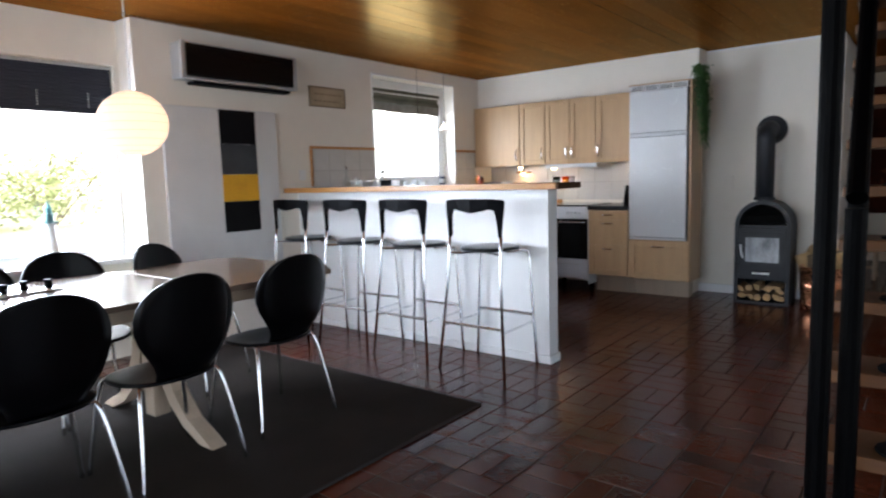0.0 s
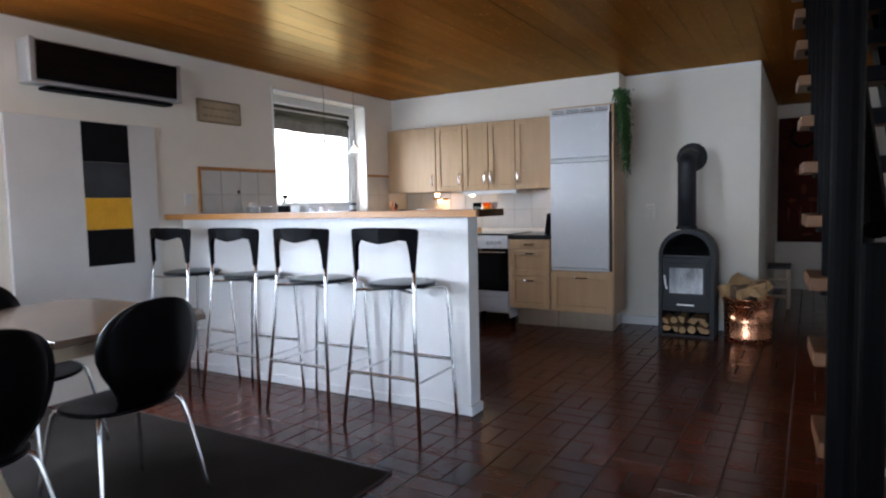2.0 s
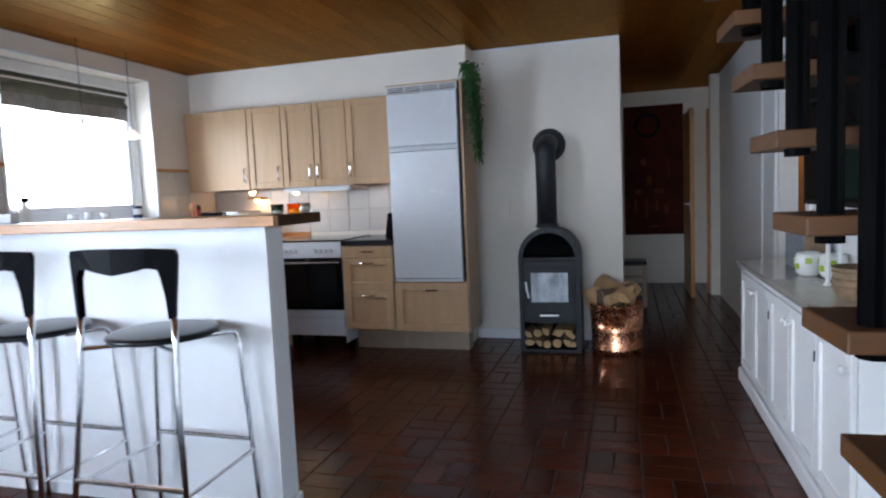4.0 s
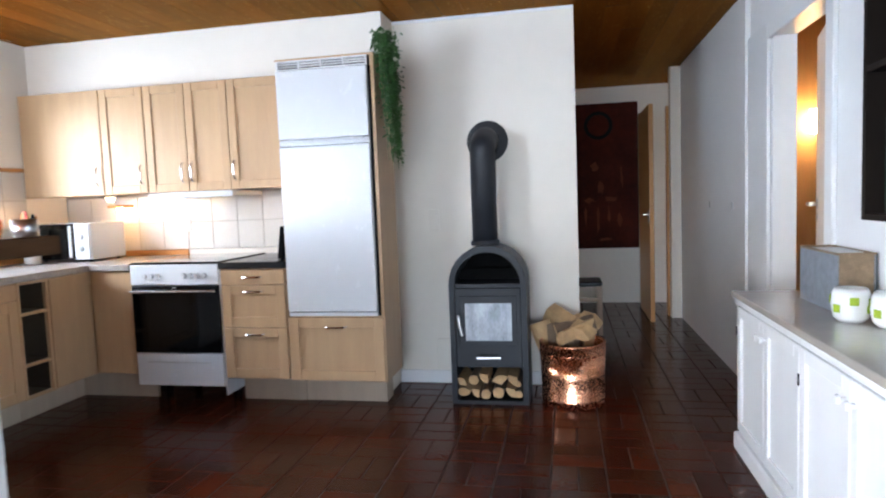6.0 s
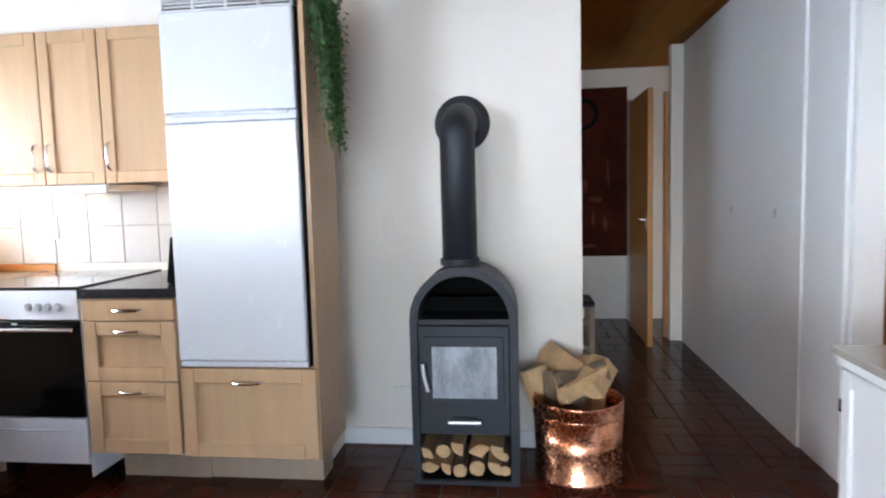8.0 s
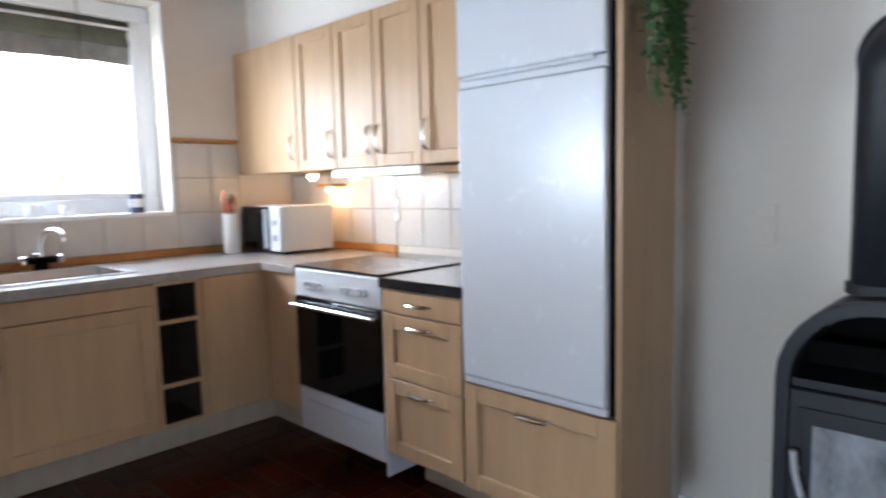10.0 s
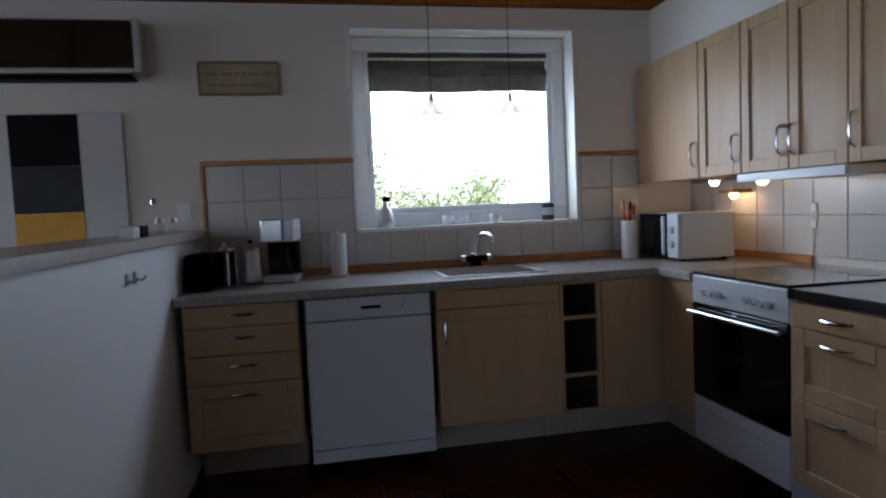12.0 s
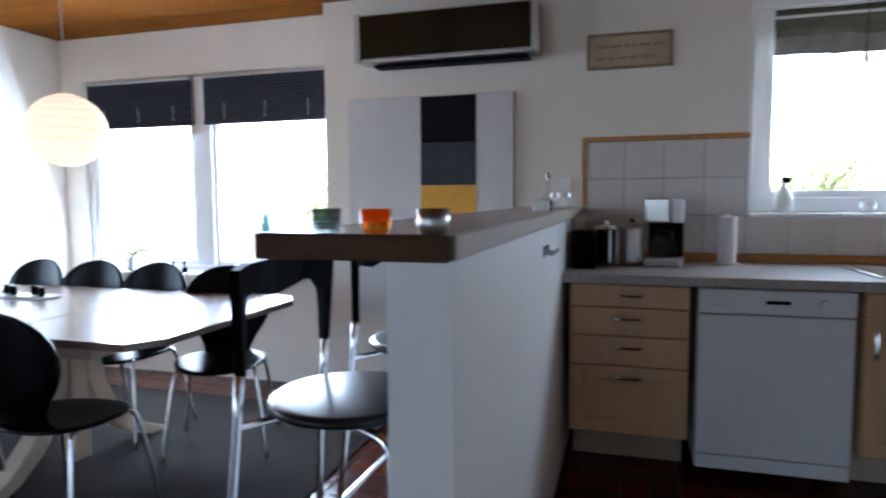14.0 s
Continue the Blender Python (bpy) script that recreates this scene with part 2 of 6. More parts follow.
TRUNK = material("trunk_bark", (0.14, 0.10, 0.07), 0.9, vary=0.4, bump=0.6)
PALE_PINE = material("whitewashed_pine", (0.70, 0.62, 0.52), 0.45, vary=0.12, scale=2, grain=(8, 8, 0.8), bump=0.05)
PINE_DOOR = material("orange_pine_door", (0.50, 0.24, 0.065), 0.4, vary=0.2, scale=2, grain=(8, 8, 0.8), bump=0.05)
RED_ART = material("dark_red_painting", (0.055, 0.009, 0.005), 0.7, vary=0.9, scale=2.6, bump=0.3, bump_scale=40, spec=0.12)
# bluish grey: cool window light on the box put into its colour
GREY_BOX = material("daylit_woven_box", (0.21, 0.23, 0.26), 0.6, vary=0.25, scale=30, bump=0.5, bump_scale=120)
WICKER = material("brown_wicker", (0.25, 0.17, 0.10), 0.8, vary=0.4, scale=25, bump=0.9, bump_scale=90)
CERAMIC = material("white_ceramic", (0.78, 0.78, 0.76), 0.2, vary=0.04)
GREEN_GLAZE = material("lime_green_glaze", (0.33, 0.45, 0.04), 0.25, vary=0.2)
DRESSER_TOP = material("grey_beige_lacquered_top", (0.42, 0.38, 0.33), 0.16, vary=0.1, scale=5, coat=0.4)
SIGN = material("aged_wood_sign", (0.42, 0.33, 0.22), 0.7, vary=0.25, scale=5, bump=0.2)
SIGN_INK = material("sign_ink", (0.27, 0.20, 0.13), 0.8)
TEAL = material("verdigris_paint", (0.10, 0.24, 0.24), 0.6, vary=0.3)
BLUE_GLASS = material("dark_blue_pot", (0.02, 0.03, 0.06), 0.25, vary=0.2)
HOB = material("glass_ceramic_hob", (0.014, 0.013, 0.013), 0.07, vary=0.2, coat=0.5)
PAPER_WHITE = material("kitchen_paper", (0.80, 0.80, 0.80), 0.9, vary=0.05, scale=30, bump=0.3)
RED_PLASTIC = material("red_utensil", (0.45, 0.05, 0.03), 0.5)
# near-black brown: the shade inside the open shelf, put into colour
SHELF_SHADE = material("shelf_inner_shade", (0.05, 0.038, 0.028), 0.7, vary=0.3, spec=0.2)
GREEN_DARK = material("dark_green_fabric", (0.004, 0.018, 0.008), 0.9, vary=0.5, scale=6)

# ---- building helpers ----


def mesh_object(name, bm, mat, parent=None, label="", smooth=False):
    data = bpy.data.meshes.new(name)
    bm.to_mesh(data)
    bm.free()
    data.materials.append(mat)
    if smooth:
        for p in data.polygons:
            p.use_smooth = True
    ob = new(name, data)
    if parent is not None:
        ob.parent = parent
    if label:
        ob["label"] = label
    return ob


def part(name, bm, mat, parent, label="", smooth=False):
    return mesh_object(name, bm, mat, parent, label, smooth)


def thing(name, label, category, m=None, group="", kind=""):
    ob = new(name)
    ob.empty_display_size = 0.1
    if m is not None:
        ob.matrix_basis = m
    return tagged(ob, label, category, group, kind)


def box(x0, x1, y0, y1, z0, z1, bevel=0.0, bm=None, segments=1):
    own = bmesh.new()
    bmesh.ops.create_cube(own, size=1)
    for v in own.verts:
        v.co = (x0 + (v.co.x + 0.5) * (x1 - x0), y0 + (v.co.y + 0.5) * (y1 - y0), z0 + (v.co.z + 0.5) * (z1 - z0))
    if bevel:
        bmesh.ops.bevel(own, geom=own.edges[:], offset=bevel, segments=segments, affect="EDGES", profile=0.5)
    if bm is None:
        return own
    return join(bm, own)


def join(bm, own):
    data = bpy.data.meshes.new("temp")
    own.to_mesh(data)
    own.free()
    bm.from_mesh(data)
    bpy.data.meshes.remove(data)
    return bm


def cyl(x, y, z0, z1, r, r2=None, n=20, bm=None):
    own = bmesh.new()
    bmesh.ops.create_cone(own, cap_ends=True, segments=n, radius1=r, radius2=r if r2 is None else r2, depth=z1 - z0, matrix=Matrix.Translation((x, y, (z0 + z1) / 2)))
    return own if bm is None else join(bm, own)


def lathe(profile, x=0.0, y=0.0, n=24, bm=None):
    """Turns a list of (radius, height) about a vertical axis."""
    own = bmesh.new()
    rings = []
    for r, z in profile:
        rings.append([own.verts.new((x + r * math.cos(2 * math.pi * k / n), y + r * math.sin(2 * math.pi * k / n), z)) for k in range(n)])
    for a, b in zip(rings, rings[1:]):
        for k in range(n):
            own.faces.new((a[k], a[(k + 1) % n], b[(k + 1) % n], b[k]))
    (r0, z0), (r1, z1) = profile[0], profile[-1]
    if min(r0, r1) > 1e-4 and math.hypot(r1 - r0, z1 - z0) < 0.05:      # a closed hoop
        for k in range(n):
            own.faces.new((rings[-1][k], rings[-1][(k + 1) % n], rings[0][(k + 1) % n], rings[0][k]))
    bmesh.ops.remove_doubles(own, verts=own.verts[:], dist=1e-5)
    return own if bm is None else join(bm, own)


def tube(points, r, n=10, bm=None):
    """A round bar along a line of points."""
    own = bmesh.new()
    pts = [Vector(p) for p in points]
    rings = []
    side = None
    for i, p in enumerate(pts):
        a = pts[max(0, i - 1)]
        b = pts[min(len(pts) - 1, i + 1)]
        d = (b - a).normalized()
        if side is None:
            side = d.orthogonal().normalized()
        side = (side - d * side.dot(d)).normalized()
        up = d.cross(side)
        rings.append([own.verts.new(p + r * (math.cos(2 * math.pi * k / n) * side + math.sin(2 * math.pi * k / n) * up)) for k in range(n)])
    for a, b in zip(rings, rings[1:]):
        for k in range(n):
            own.faces.new((a[k], a[(k + 1) % n], b[(k + 1) % n], b[k]))
    own.faces.new(rings[0][::-1])
    own.faces.new(rings[-1])
    return own if bm is None else join(bm, own)


def plate(outline, depth, axis="z", bevel=0.0, bm=None):
    """Extrudes a 2D outline: along z from (x, y), along y from (x, z), along x from (y, z)."""
    own = bmesh.new()
    place = {"z": lambda a, b, d: (a, b, d), "y": lambda a, b, d: (a, d, b), "x": lambda a, b, d: (d, a, b)}[axis]
    d0, d1 = depth
    lo = [own.verts.new(place(a, b, d0)) for a, b in outline]
    hi = [own.verts.new(place(a, b, d1)) for a, b in outline]
    n = len(outline)
    own.faces.new(lo[::-1])
    own.faces.new(hi)
    for k in range(n):
        own.faces.new((lo[k], lo[(k + 1) % n], hi[(k + 1) % n], hi[k]))
    bmesh.ops.recalc_face_normals(own, faces=own.faces[:])
    if bevel:
        edges = [e for e in own.edges if abs((e.verts[0].co - e.verts[1].co).length) > bevel * 2.2]
        caps = [e for e in edges if any(len(f.verts) > 4 or n <= 4 for f in e.link_faces)]
        bmesh.ops.bevel(own, geom=caps, offset=bevel, segments=2, affect="EDGES", profile=0.5)
    return own if bm is None else join(bm, own)


def curve(points, steps=8):
    """Catmull-Rom through the points."""
    pts = [Vector(p) for p in points]
    pts = [pts[0] * 2 - pts[1]] + pts + [pts[-1] * 2 - pts[-2]]
    out = []
    for i in range(1, len(pts) - 2):
        p0, p1, p2, p3 = pts[i - 1:i + 3]
        for s in range(steps):
            t = s / steps
            out.append(0.5 * ((2 * p1) + (p2 - p0) * t + (2 * p0 - 5 * p1 + 4 * p2 - p3) * t * t + (3 * p1 - p0 - 3 * p2 + p3) * t ** 3))
    return out + [pts[-2]]


def setting(name, bm, mat, label="", category="", smooth=False):
    return tagged(mesh_object(name, bm, mat, None, "", smooth), label, category, "", "structure")

# ---- large structure ----
T = 0.16                                  # wall thickness
FLOOR_X, FLOOR_Y = (-4.3, 4.4), (-4.5, 10.1)


def wall_with_hole(name, axis, plane, thick, span, height, holes, mat, label):
    """A wall on plane, spanning (a0, a1), pierced by holes (a0, a1, z0, z1); holes do not overlap in a."""
    bm = bmesh.new()
    a, (z0, z1) = span[0], height

    def piece(p, q, lo, hi):
        if q - p < 1e-4 or hi - lo < 1e-4:
            return
        d0, d1 = sorted((plane, plane + thick))
        if axis == "x":
            box(d0, d1, p, q, lo, hi, bm=bm)
        else:
            box(p, q, d0, d1, lo, hi, bm=bm)
    for h0, h1, b, t in sorted(holes):
        piece(a, h0, z0, z1)
        piece(h0, h1, z0, b)
        piece(h0, h1, t, z1)
        a = h1
    piece(a, span[1], z0, z1)
    return setting(name, bm, mat, label, "wall")


wall_with_hole("wall_west_kitchen", "x", W, -0.3, (2.15, 6.9), (0, 2.6), [(4.50, 5.815, 1.145, 2.265)], PLASTER, "white plastered kitchen wall with a window")
wall_with_hole("wall_west_dining", "x", -4.25, -0.2, (-0.30, 2.148), (0, 2.6), [(0.08, 2.11, 0.72, 2.09)], PLASTER, "white plastered wall with two dining windows")
wall_with_hole("wall_west_living", "x", W, -0.3, (-4.5, -0.30), (0, 2.6), [(-3.9, -1.2, 0.5, 2.1)], PLASTER, "white plastered living room wall with a window")
wall_with_hole("wall_south", "y", -4.3, -0.25, (-4.3, 4.4), (0, 2.6), [(-3.6, 0.9, 0.3, 2.25)], PLASTER, "white plastered wall with garden windows")
wall_with_hole("wall_east", "x", 4.2, 0.25, (-4.3, 4.2), (0, 2.6), [(-1.5, 2.7, 0.3, 2.25)], PLASTER, "white plastered wall with terrace windows")
setting("wall_dining_return", box(-4.25, -3.55, -0.28, -0.10, 0, 2.6), PLASTER, "short white return wall beside the dining windows", "wall")
setting("wall_stove", box(W - 0.3, -0.297, B, 8.5, 0, 2.6), PLASTER, "white wall behind the wood stove and kitchen", "wall")
setting("wall_soffit", box(W, -1.46, 6.33, B - 0.003, 2.055, CEIL), PLASTER, "white boxed wall above the kitchen cabinets", "wall")
wall_with_hole("wall_hall_east", "x", 0.745, 0.12, (4.2, 8.9), (0, 2.6), [(5.50, 6.28, 0.0, 2.04)], PLASTER_COOL, "white painted hallway wall with a doorway")
setting("wall_hall_cupboards", box(0.712, 0.742, 6.66, 8.83, 0, CEIL), PLASTER_COOL, "smooth white cupboard front along the hallway", "wall")
wall_with_hole("wall_hall_end", "y", 9.75, 0.15, (-0.5, 3.2), (0, 2.6), [], PLASTER, "white wall at the end of the hallway")
setting("wall_hall_west", box(-0.5, -0.30, 8.5, 9.75, 0, 2.6), PLASTER, "white hallway wall", "wall")
setting("wall_stair_side", box(0.745, 4.45, 4.2, 4.32, 0, 2.6), PLASTER, "white wall behind the stair", "wall")
setting("wall_hall_nib", box(0.62, 0.735, 8.84, 8.93, 0, CEIL), PLASTER, "white corner at the hallway doors", "wall")
# the small pine-lined room behind the hallway door
setting("wall_bath", box(2.2, 2.35, 4.32, 8.9, 0, 2.6), PINE_WALL, "orange pine boarding of the room behind the door", "wall")
setting("wall_bath_side", box(0.865, 2.2, 7.2, 7.3, 0, 2.6), PINE_WALL, "orange pine boarding of the room behind the door", "wall")
setting("wall_hall_far", box(0.745, 3.2, 8.9, 9.0, 0, 2.6), PLASTER, "white wall beyond the hallway", "wall")

# one ceiling of lacquered boards, with the stair opening
STAIR_X0, STAIR_X1, HOLE_Y0, HOLE_Y1 = -0.10, 0.74, 2.45, 4.19
ceil = bmesh.new()
bw = 0.145
x = -4.3
while x < 4.4:
    x1 = x + bw - 0.0008
    breaks = [-4.5]
    y = -4.5 + random.uniform(0.3, 2.5)
    while y < 10.0:
        breaks.append(y)
        y += random.uniform(1.8, 3.6)
    breaks.append(10.0)
    for y0, y1 in zip(breaks, breaks[1:]):
        spans = [(y0, y1 - 0.002)]
        if x1 > STAIR_X0 and x < STAIR_X1:
            spans = [s for s in ((y0, min(y1 - 0.002, HOLE_Y0)), (max(y0, HOLE_Y1), y1 - 0.002)) if s[1] - s[0] > 0.01]
        for a, b in spans:
            da, db = random.uniform(0, 0.0032), random.uniform(0, 0.0032)
            vs = [ceil.verts.new((px, yy, CEIL + up)) for yy in (a, b) for px, up in ((x, 0.0012 - da), (x + 0.0012, -da), (x1 - 0.0012, -db), (x1, 0.0012 - db))]
            for k in range(3):
                ceil.faces.new((vs[k], vs[k + 4], vs[k + 5], vs[k + 1]))
    x += bw
setting("ceiling", ceil, CEIL_WOOD, "varnished orange-brown pine board ceiling", "ceiling")
roof = box(-4.6, STAIR_X0 - 0.01, -4.6, 10.1, 2.41, 2.6)
box(STAIR_X1 + 0.01, 4.5, -4.6, 10.1, 2.41, 2.6, bm=roof)
box(STAIR_X0 - 0.01, STAIR_X1 + 0.01, -4.6, HOLE_Y0 - 0.01, 2.41, 2.6, bm=roof)
box(STAIR_X0 - 0.01, STAIR_X1 + 0.01, HOLE_Y1 + 0.01, 10.1, 2.41, 2.6, bm=roof)
setting("ceiling_deck", roof, DARK_SHAFT, "dark deck above the boarded ceiling", "ceiling")
# assumed shaft, closed on top; its darkness is put into the colour
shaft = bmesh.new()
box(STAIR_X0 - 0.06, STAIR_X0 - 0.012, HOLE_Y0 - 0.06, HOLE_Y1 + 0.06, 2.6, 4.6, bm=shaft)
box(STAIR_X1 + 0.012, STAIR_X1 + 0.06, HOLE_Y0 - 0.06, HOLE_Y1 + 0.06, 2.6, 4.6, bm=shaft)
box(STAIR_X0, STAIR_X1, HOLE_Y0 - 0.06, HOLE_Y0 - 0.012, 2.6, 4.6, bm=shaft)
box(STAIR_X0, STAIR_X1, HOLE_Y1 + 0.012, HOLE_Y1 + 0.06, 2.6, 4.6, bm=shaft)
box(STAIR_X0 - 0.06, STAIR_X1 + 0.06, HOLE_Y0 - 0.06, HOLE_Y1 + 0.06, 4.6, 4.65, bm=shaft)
setting("stairwell", shaft, DARK_SHAFT, "added closed stairwell shaft, coloured near-black for its darkness", "stairwell")

floor = setting("floor", box(-4.35, 4.45, -4.6, 10.1, -0.06, -0.0028), GROUT, "glossy dark red-brown brick floor with grey joints", "floor")

# trim
setting("baseboard", box(-1.498, -0.295, B - 0.018, B - 0.002, 0, 0.085, 0.003), WHITE_PAINT, "white painted baseboard", "baseboard")
setting("baseboard", box(-0.299, -0.283, B - 0.018, 8.5, 0, 0.085, 0.003), WHITE_PAINT, "white painted baseboard", "baseboard")
setting("trim", box(W + 0.002, -0.30, B - 0.014, B - 0.002, CEIL - 0.018, CEIL - 0.002), WHITE_PAINT, "white ceiling strip", "trim")

# ---- windows ----


def window(name, x, y0, y1, z0, z1, mullions, label, deep=0.06, bar=0.06, sill=None, sash=True):
    ob = thing(name, label, "window", kind="structure")
    edges = [y0] + [m for mu in mullions for m in mu] + [y1]
    frame_bm = box(x - deep, x, y0, y1, z0, z0 + bar, 0.006)
    box(x - deep, x, y0, y1, z1 - bar, z1, 0.006, frame_bm)
    box(x - deep, x, y0, y0 + bar, z0 + bar, z1 - bar, 0.004, frame_bm)
    box(x - deep, x, y1 - bar, y1, z0 + bar, z1 - bar, 0.004, frame_bm)
    for a, b in mullions:
        box(x - deep, x + 0.01, a, b, z0 + bar, z1 - bar, 0.004, frame_bm)
    part("window_frame", frame_bm, WHITE_PAINT, ob)
    panes = list(zip([y0 + bar] + [b for a, b in mullions], [a for a, b in mullions] + [y1 - bar]))
    for a, b in panes:
        if sash:
            s = 0.032
            sb = box(x - deep + 0.012, x - 0.01, a, b, z0 + bar, z0 + bar + s, 0.003)
            box(x - deep + 0.012, x - 0.01, a, b, z1 - bar - s, z1 - bar, 0.003, sb)
            box(x - deep + 0.012, x - 0.01, a, a + s, z0 + bar + s, z1 - bar - s, 0.003, sb)
            box(x - deep + 0.012, x - 0.01, b - s, b, z0 + bar + s, z1 - bar - s, 0.003, sb)
            part("sash", sb, WHITE_PAINT, ob)
        pane = part("pane", box(x - deep / 2 - 0.002, x - deep / 2 + 0.002, a, b, z0 + bar, z1 - bar), GLASS, ob)
        pane.visible_shadow = False
    if sill:
        part("window_sill", box(sill[0], sill[1], y0 - 0.04, y1 + 0.04, z0 - 0.035, z0, 0.006), WHITE_PAINT, ob)
    return ob


window("window_1", -4.28, 0.09, 2.10, 0.73, 2.08, [(1.01, 1.16)], "white framed dining window with two panes", 0.07, 0.05, (-4.279, -4.19))
window("window_2", -4.17, 4.505, 5.81, 1.152, 2.26, [], "white framed kitchen window in a deep niche", 0.07, 0.078)
window("window_3", -4.15, -3.88, -1.22, 0.51, 2.09, [(-2.58, -2.5)], "white framed living room window")
for nm, holes in (("window_4", [(-3.58, -1.4), (-1.32, 0.88)]),):
    ob = thing(nm, "white framed garden window", "window", kind="structure")
    for a, b in holes:
        fb = box(a, b, -4.43, -4.37, 0.31, 0.37, 0.004)
        box(a, b, -4.43, -4.37, 2.18, 2.24, 0.004, fb)
        box(a, a + 0.06, -4.43, -4.37, 0.37, 2.18, 0.004, fb)
        box(b - 0.06, b, -4.43, -4.37, 0.37, 2.18, 0.004, fb)
        part("window_frame", fb, WHITE_PAINT, ob)
        pane = part("pane", box(a + 0.06, b - 0.06, -4.402, -4.398, 0.37, 2.18), GLASS, ob)
        pane.visible_shadow = False
ob = thing("window_5", "white framed terrace window", "window", kind="structure")
for a, b in ((-1.48, 0.58), (0.62, 2.68)):
    fb = box(4.27, 4.33, a, b, 0.31, 0.37, 0.004)
    box(4.27, 4.33, a, b, 2.18, 2.24, 0.004, fb)
    box(4.27, 4.33, a, a + 0.06, 0.37, 2.18, 0.004, fb)
    box(4.27, 4.33, b - 0.06, b, 0.37, 2.18, 0.004, fb)
    part("window_frame", fb, WHITE_PAINT, ob)
    pane = part("pane", box(4.298, 4.302, a + 0.06, b - 0.06, 0.37, 2.18), GLASS, ob)
    pane.visible_shadow = False
# casing round the kitchen window niche
cas = box(W - 0.002, W + 0.012, 4.484, 4.502, 1.145, 2.283, 0.003)
box(W - 0.002, W + 0.012, 5.813, 5.831, 1.145, 2.283, 0.003, cas)
box(W - 0.002, W + 0.012, 4.502, 5.813, 2.263, 2.283, 0.003, cas)
setting("trim_window", cas, WHITE_PAINT, "white painted casing round the kitchen window", "trim")
setting("sill_kitchen", box(W - 0.17, W + 0.02, 4.503, 5.812, 1.128, 1.150, 0.004), WHITE_PAINT, "white kitchen window sill", "sill")


def pleated_blind(y0, y1):
    ob = thing("pleated_blind", "dark grey pleated blind drawn down at the top of the window", "blind", group="dining window blinds")
    z0, z1, n = 1.745, 2.075, 14
    bm = bmesh.new()
    rows = []
    for k in range(2 * n + 1):
        z = z0 + 0.02 + (z1 - 0.04 - z0) * k / (2 * n)
        xx = -4.250 + (0.008 if k % 2 else 0)
        rows.append((bm.verts.new((xx, y0, z)), bm.verts.new((xx, y1, z)), bm.verts.new((xx - 0.004, y1, z)), bm.verts.new((xx - 0.004, y0, z))))
    for a, b in zip(rows, rows[1:]):
        bm.faces.new((a[0], a[1], b[1], b[0]))
        bm.faces.new((a[2], a[3], b[3], b[2]))
    part("pleats", bm, BLIND, ob)
    part("top_rail", box(-4.265, -4.231, y0, y1, z1 - 0.02, z1, 0.003), SILVER, ob)
    part("bottom_rail", box(-4.263, -4.233, y0, y1, z0, z0 + 0.02, 0.003), BLIND, ob)
    for f in (0.17, 0.5, 0.83):
        yy = y0 + (y1 - y0) * f
        hole = bmesh.new()
        for k in range(6):
            box(-4.2425, -4.2415, yy - 0.003, yy + 0.003, z0 + 0.04 + k * 0.018, z0 + 0.047 + k * 0.018, bm=hole)
        part("cord_eyelets", hole, WHITE_PAINT, ob, "row of small pale cord holes")


pleated_blind(0.14, 1.035)
pleated_blind(1.13, 2.085)
blind = thing("roman_blind", "olive grey fabric blind gathered at the top of the kitchen window", "blind")
fb = bmesh.new()
rows = []
for k in range(9):
    z = 2.165 - 0.150 * k / 8
    xx = -4.15 + 0.012 * math.sin(k * 1.3)
    row = []
    for j in range(25):
        y = 4.605 + 1.085 * j / 24
        sag = 0.003 * math.sin(j * 0.9) * (k / 8) + 0.005 * math.sin(j * 0.37 + 1) * (k / 8)
        row.append(fb.verts.new((xx + 0.006 * math.sin(j * 0.8 + k), y, z + sag)))
    rows.append(row)
for a, b in zip(rows, rows[1:]):
    for j in range(24):
        fb.faces.new((a[j], a[j + 1], b[j + 1], b[j]))
bmesh.ops.solidify(fb, geom=fb.faces[:], thickness=0.006)
part("fabric", fb, ROMAN, blind, smooth=True)
# lower fold, its backlit look painted as a paler grey
fold = bmesh.new()
rows = []
for k in range(5):
    row = []
    for j in range(61):
        row.append(fold.verts.new((-4.147 + 0.004 * math.sin(j * 0.45 + k), 4.605 + 1.085 * j / 60, 2.03 - 0.094 * k / 4 + (k / 4) * (0.004 * math.sin(j * 0.15 + 1) + random.uniform(-0.003, 0.003)))))
    rows.append(row)
for a, b in zip(rows, rows[1:]):
    for j in range(60):
        fold.faces.new((a[j], a[j + 1], b[j + 1], b[j]))
part("lower_fold", fold, ROMAN_FOLD, blind, "frayed lower fold, coloured paler as if daylight shone through", True)
part("top_rail", box(-4.145, -4.13, 4.605, 5.69, 2.118, 2.132, 0.003), WHITE_PAINT, blind, "white head rail")

# ---- outside ----
setting("ground", box(-160, -4.46, -150, 150, -0.35, -0.25), LAWN, "pale sunlit meadow outside the windows", "ground")


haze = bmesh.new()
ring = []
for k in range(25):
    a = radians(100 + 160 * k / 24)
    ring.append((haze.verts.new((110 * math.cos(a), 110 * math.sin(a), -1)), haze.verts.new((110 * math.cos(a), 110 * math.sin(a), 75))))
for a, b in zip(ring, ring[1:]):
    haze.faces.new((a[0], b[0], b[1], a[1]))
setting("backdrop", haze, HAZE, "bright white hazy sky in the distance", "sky")


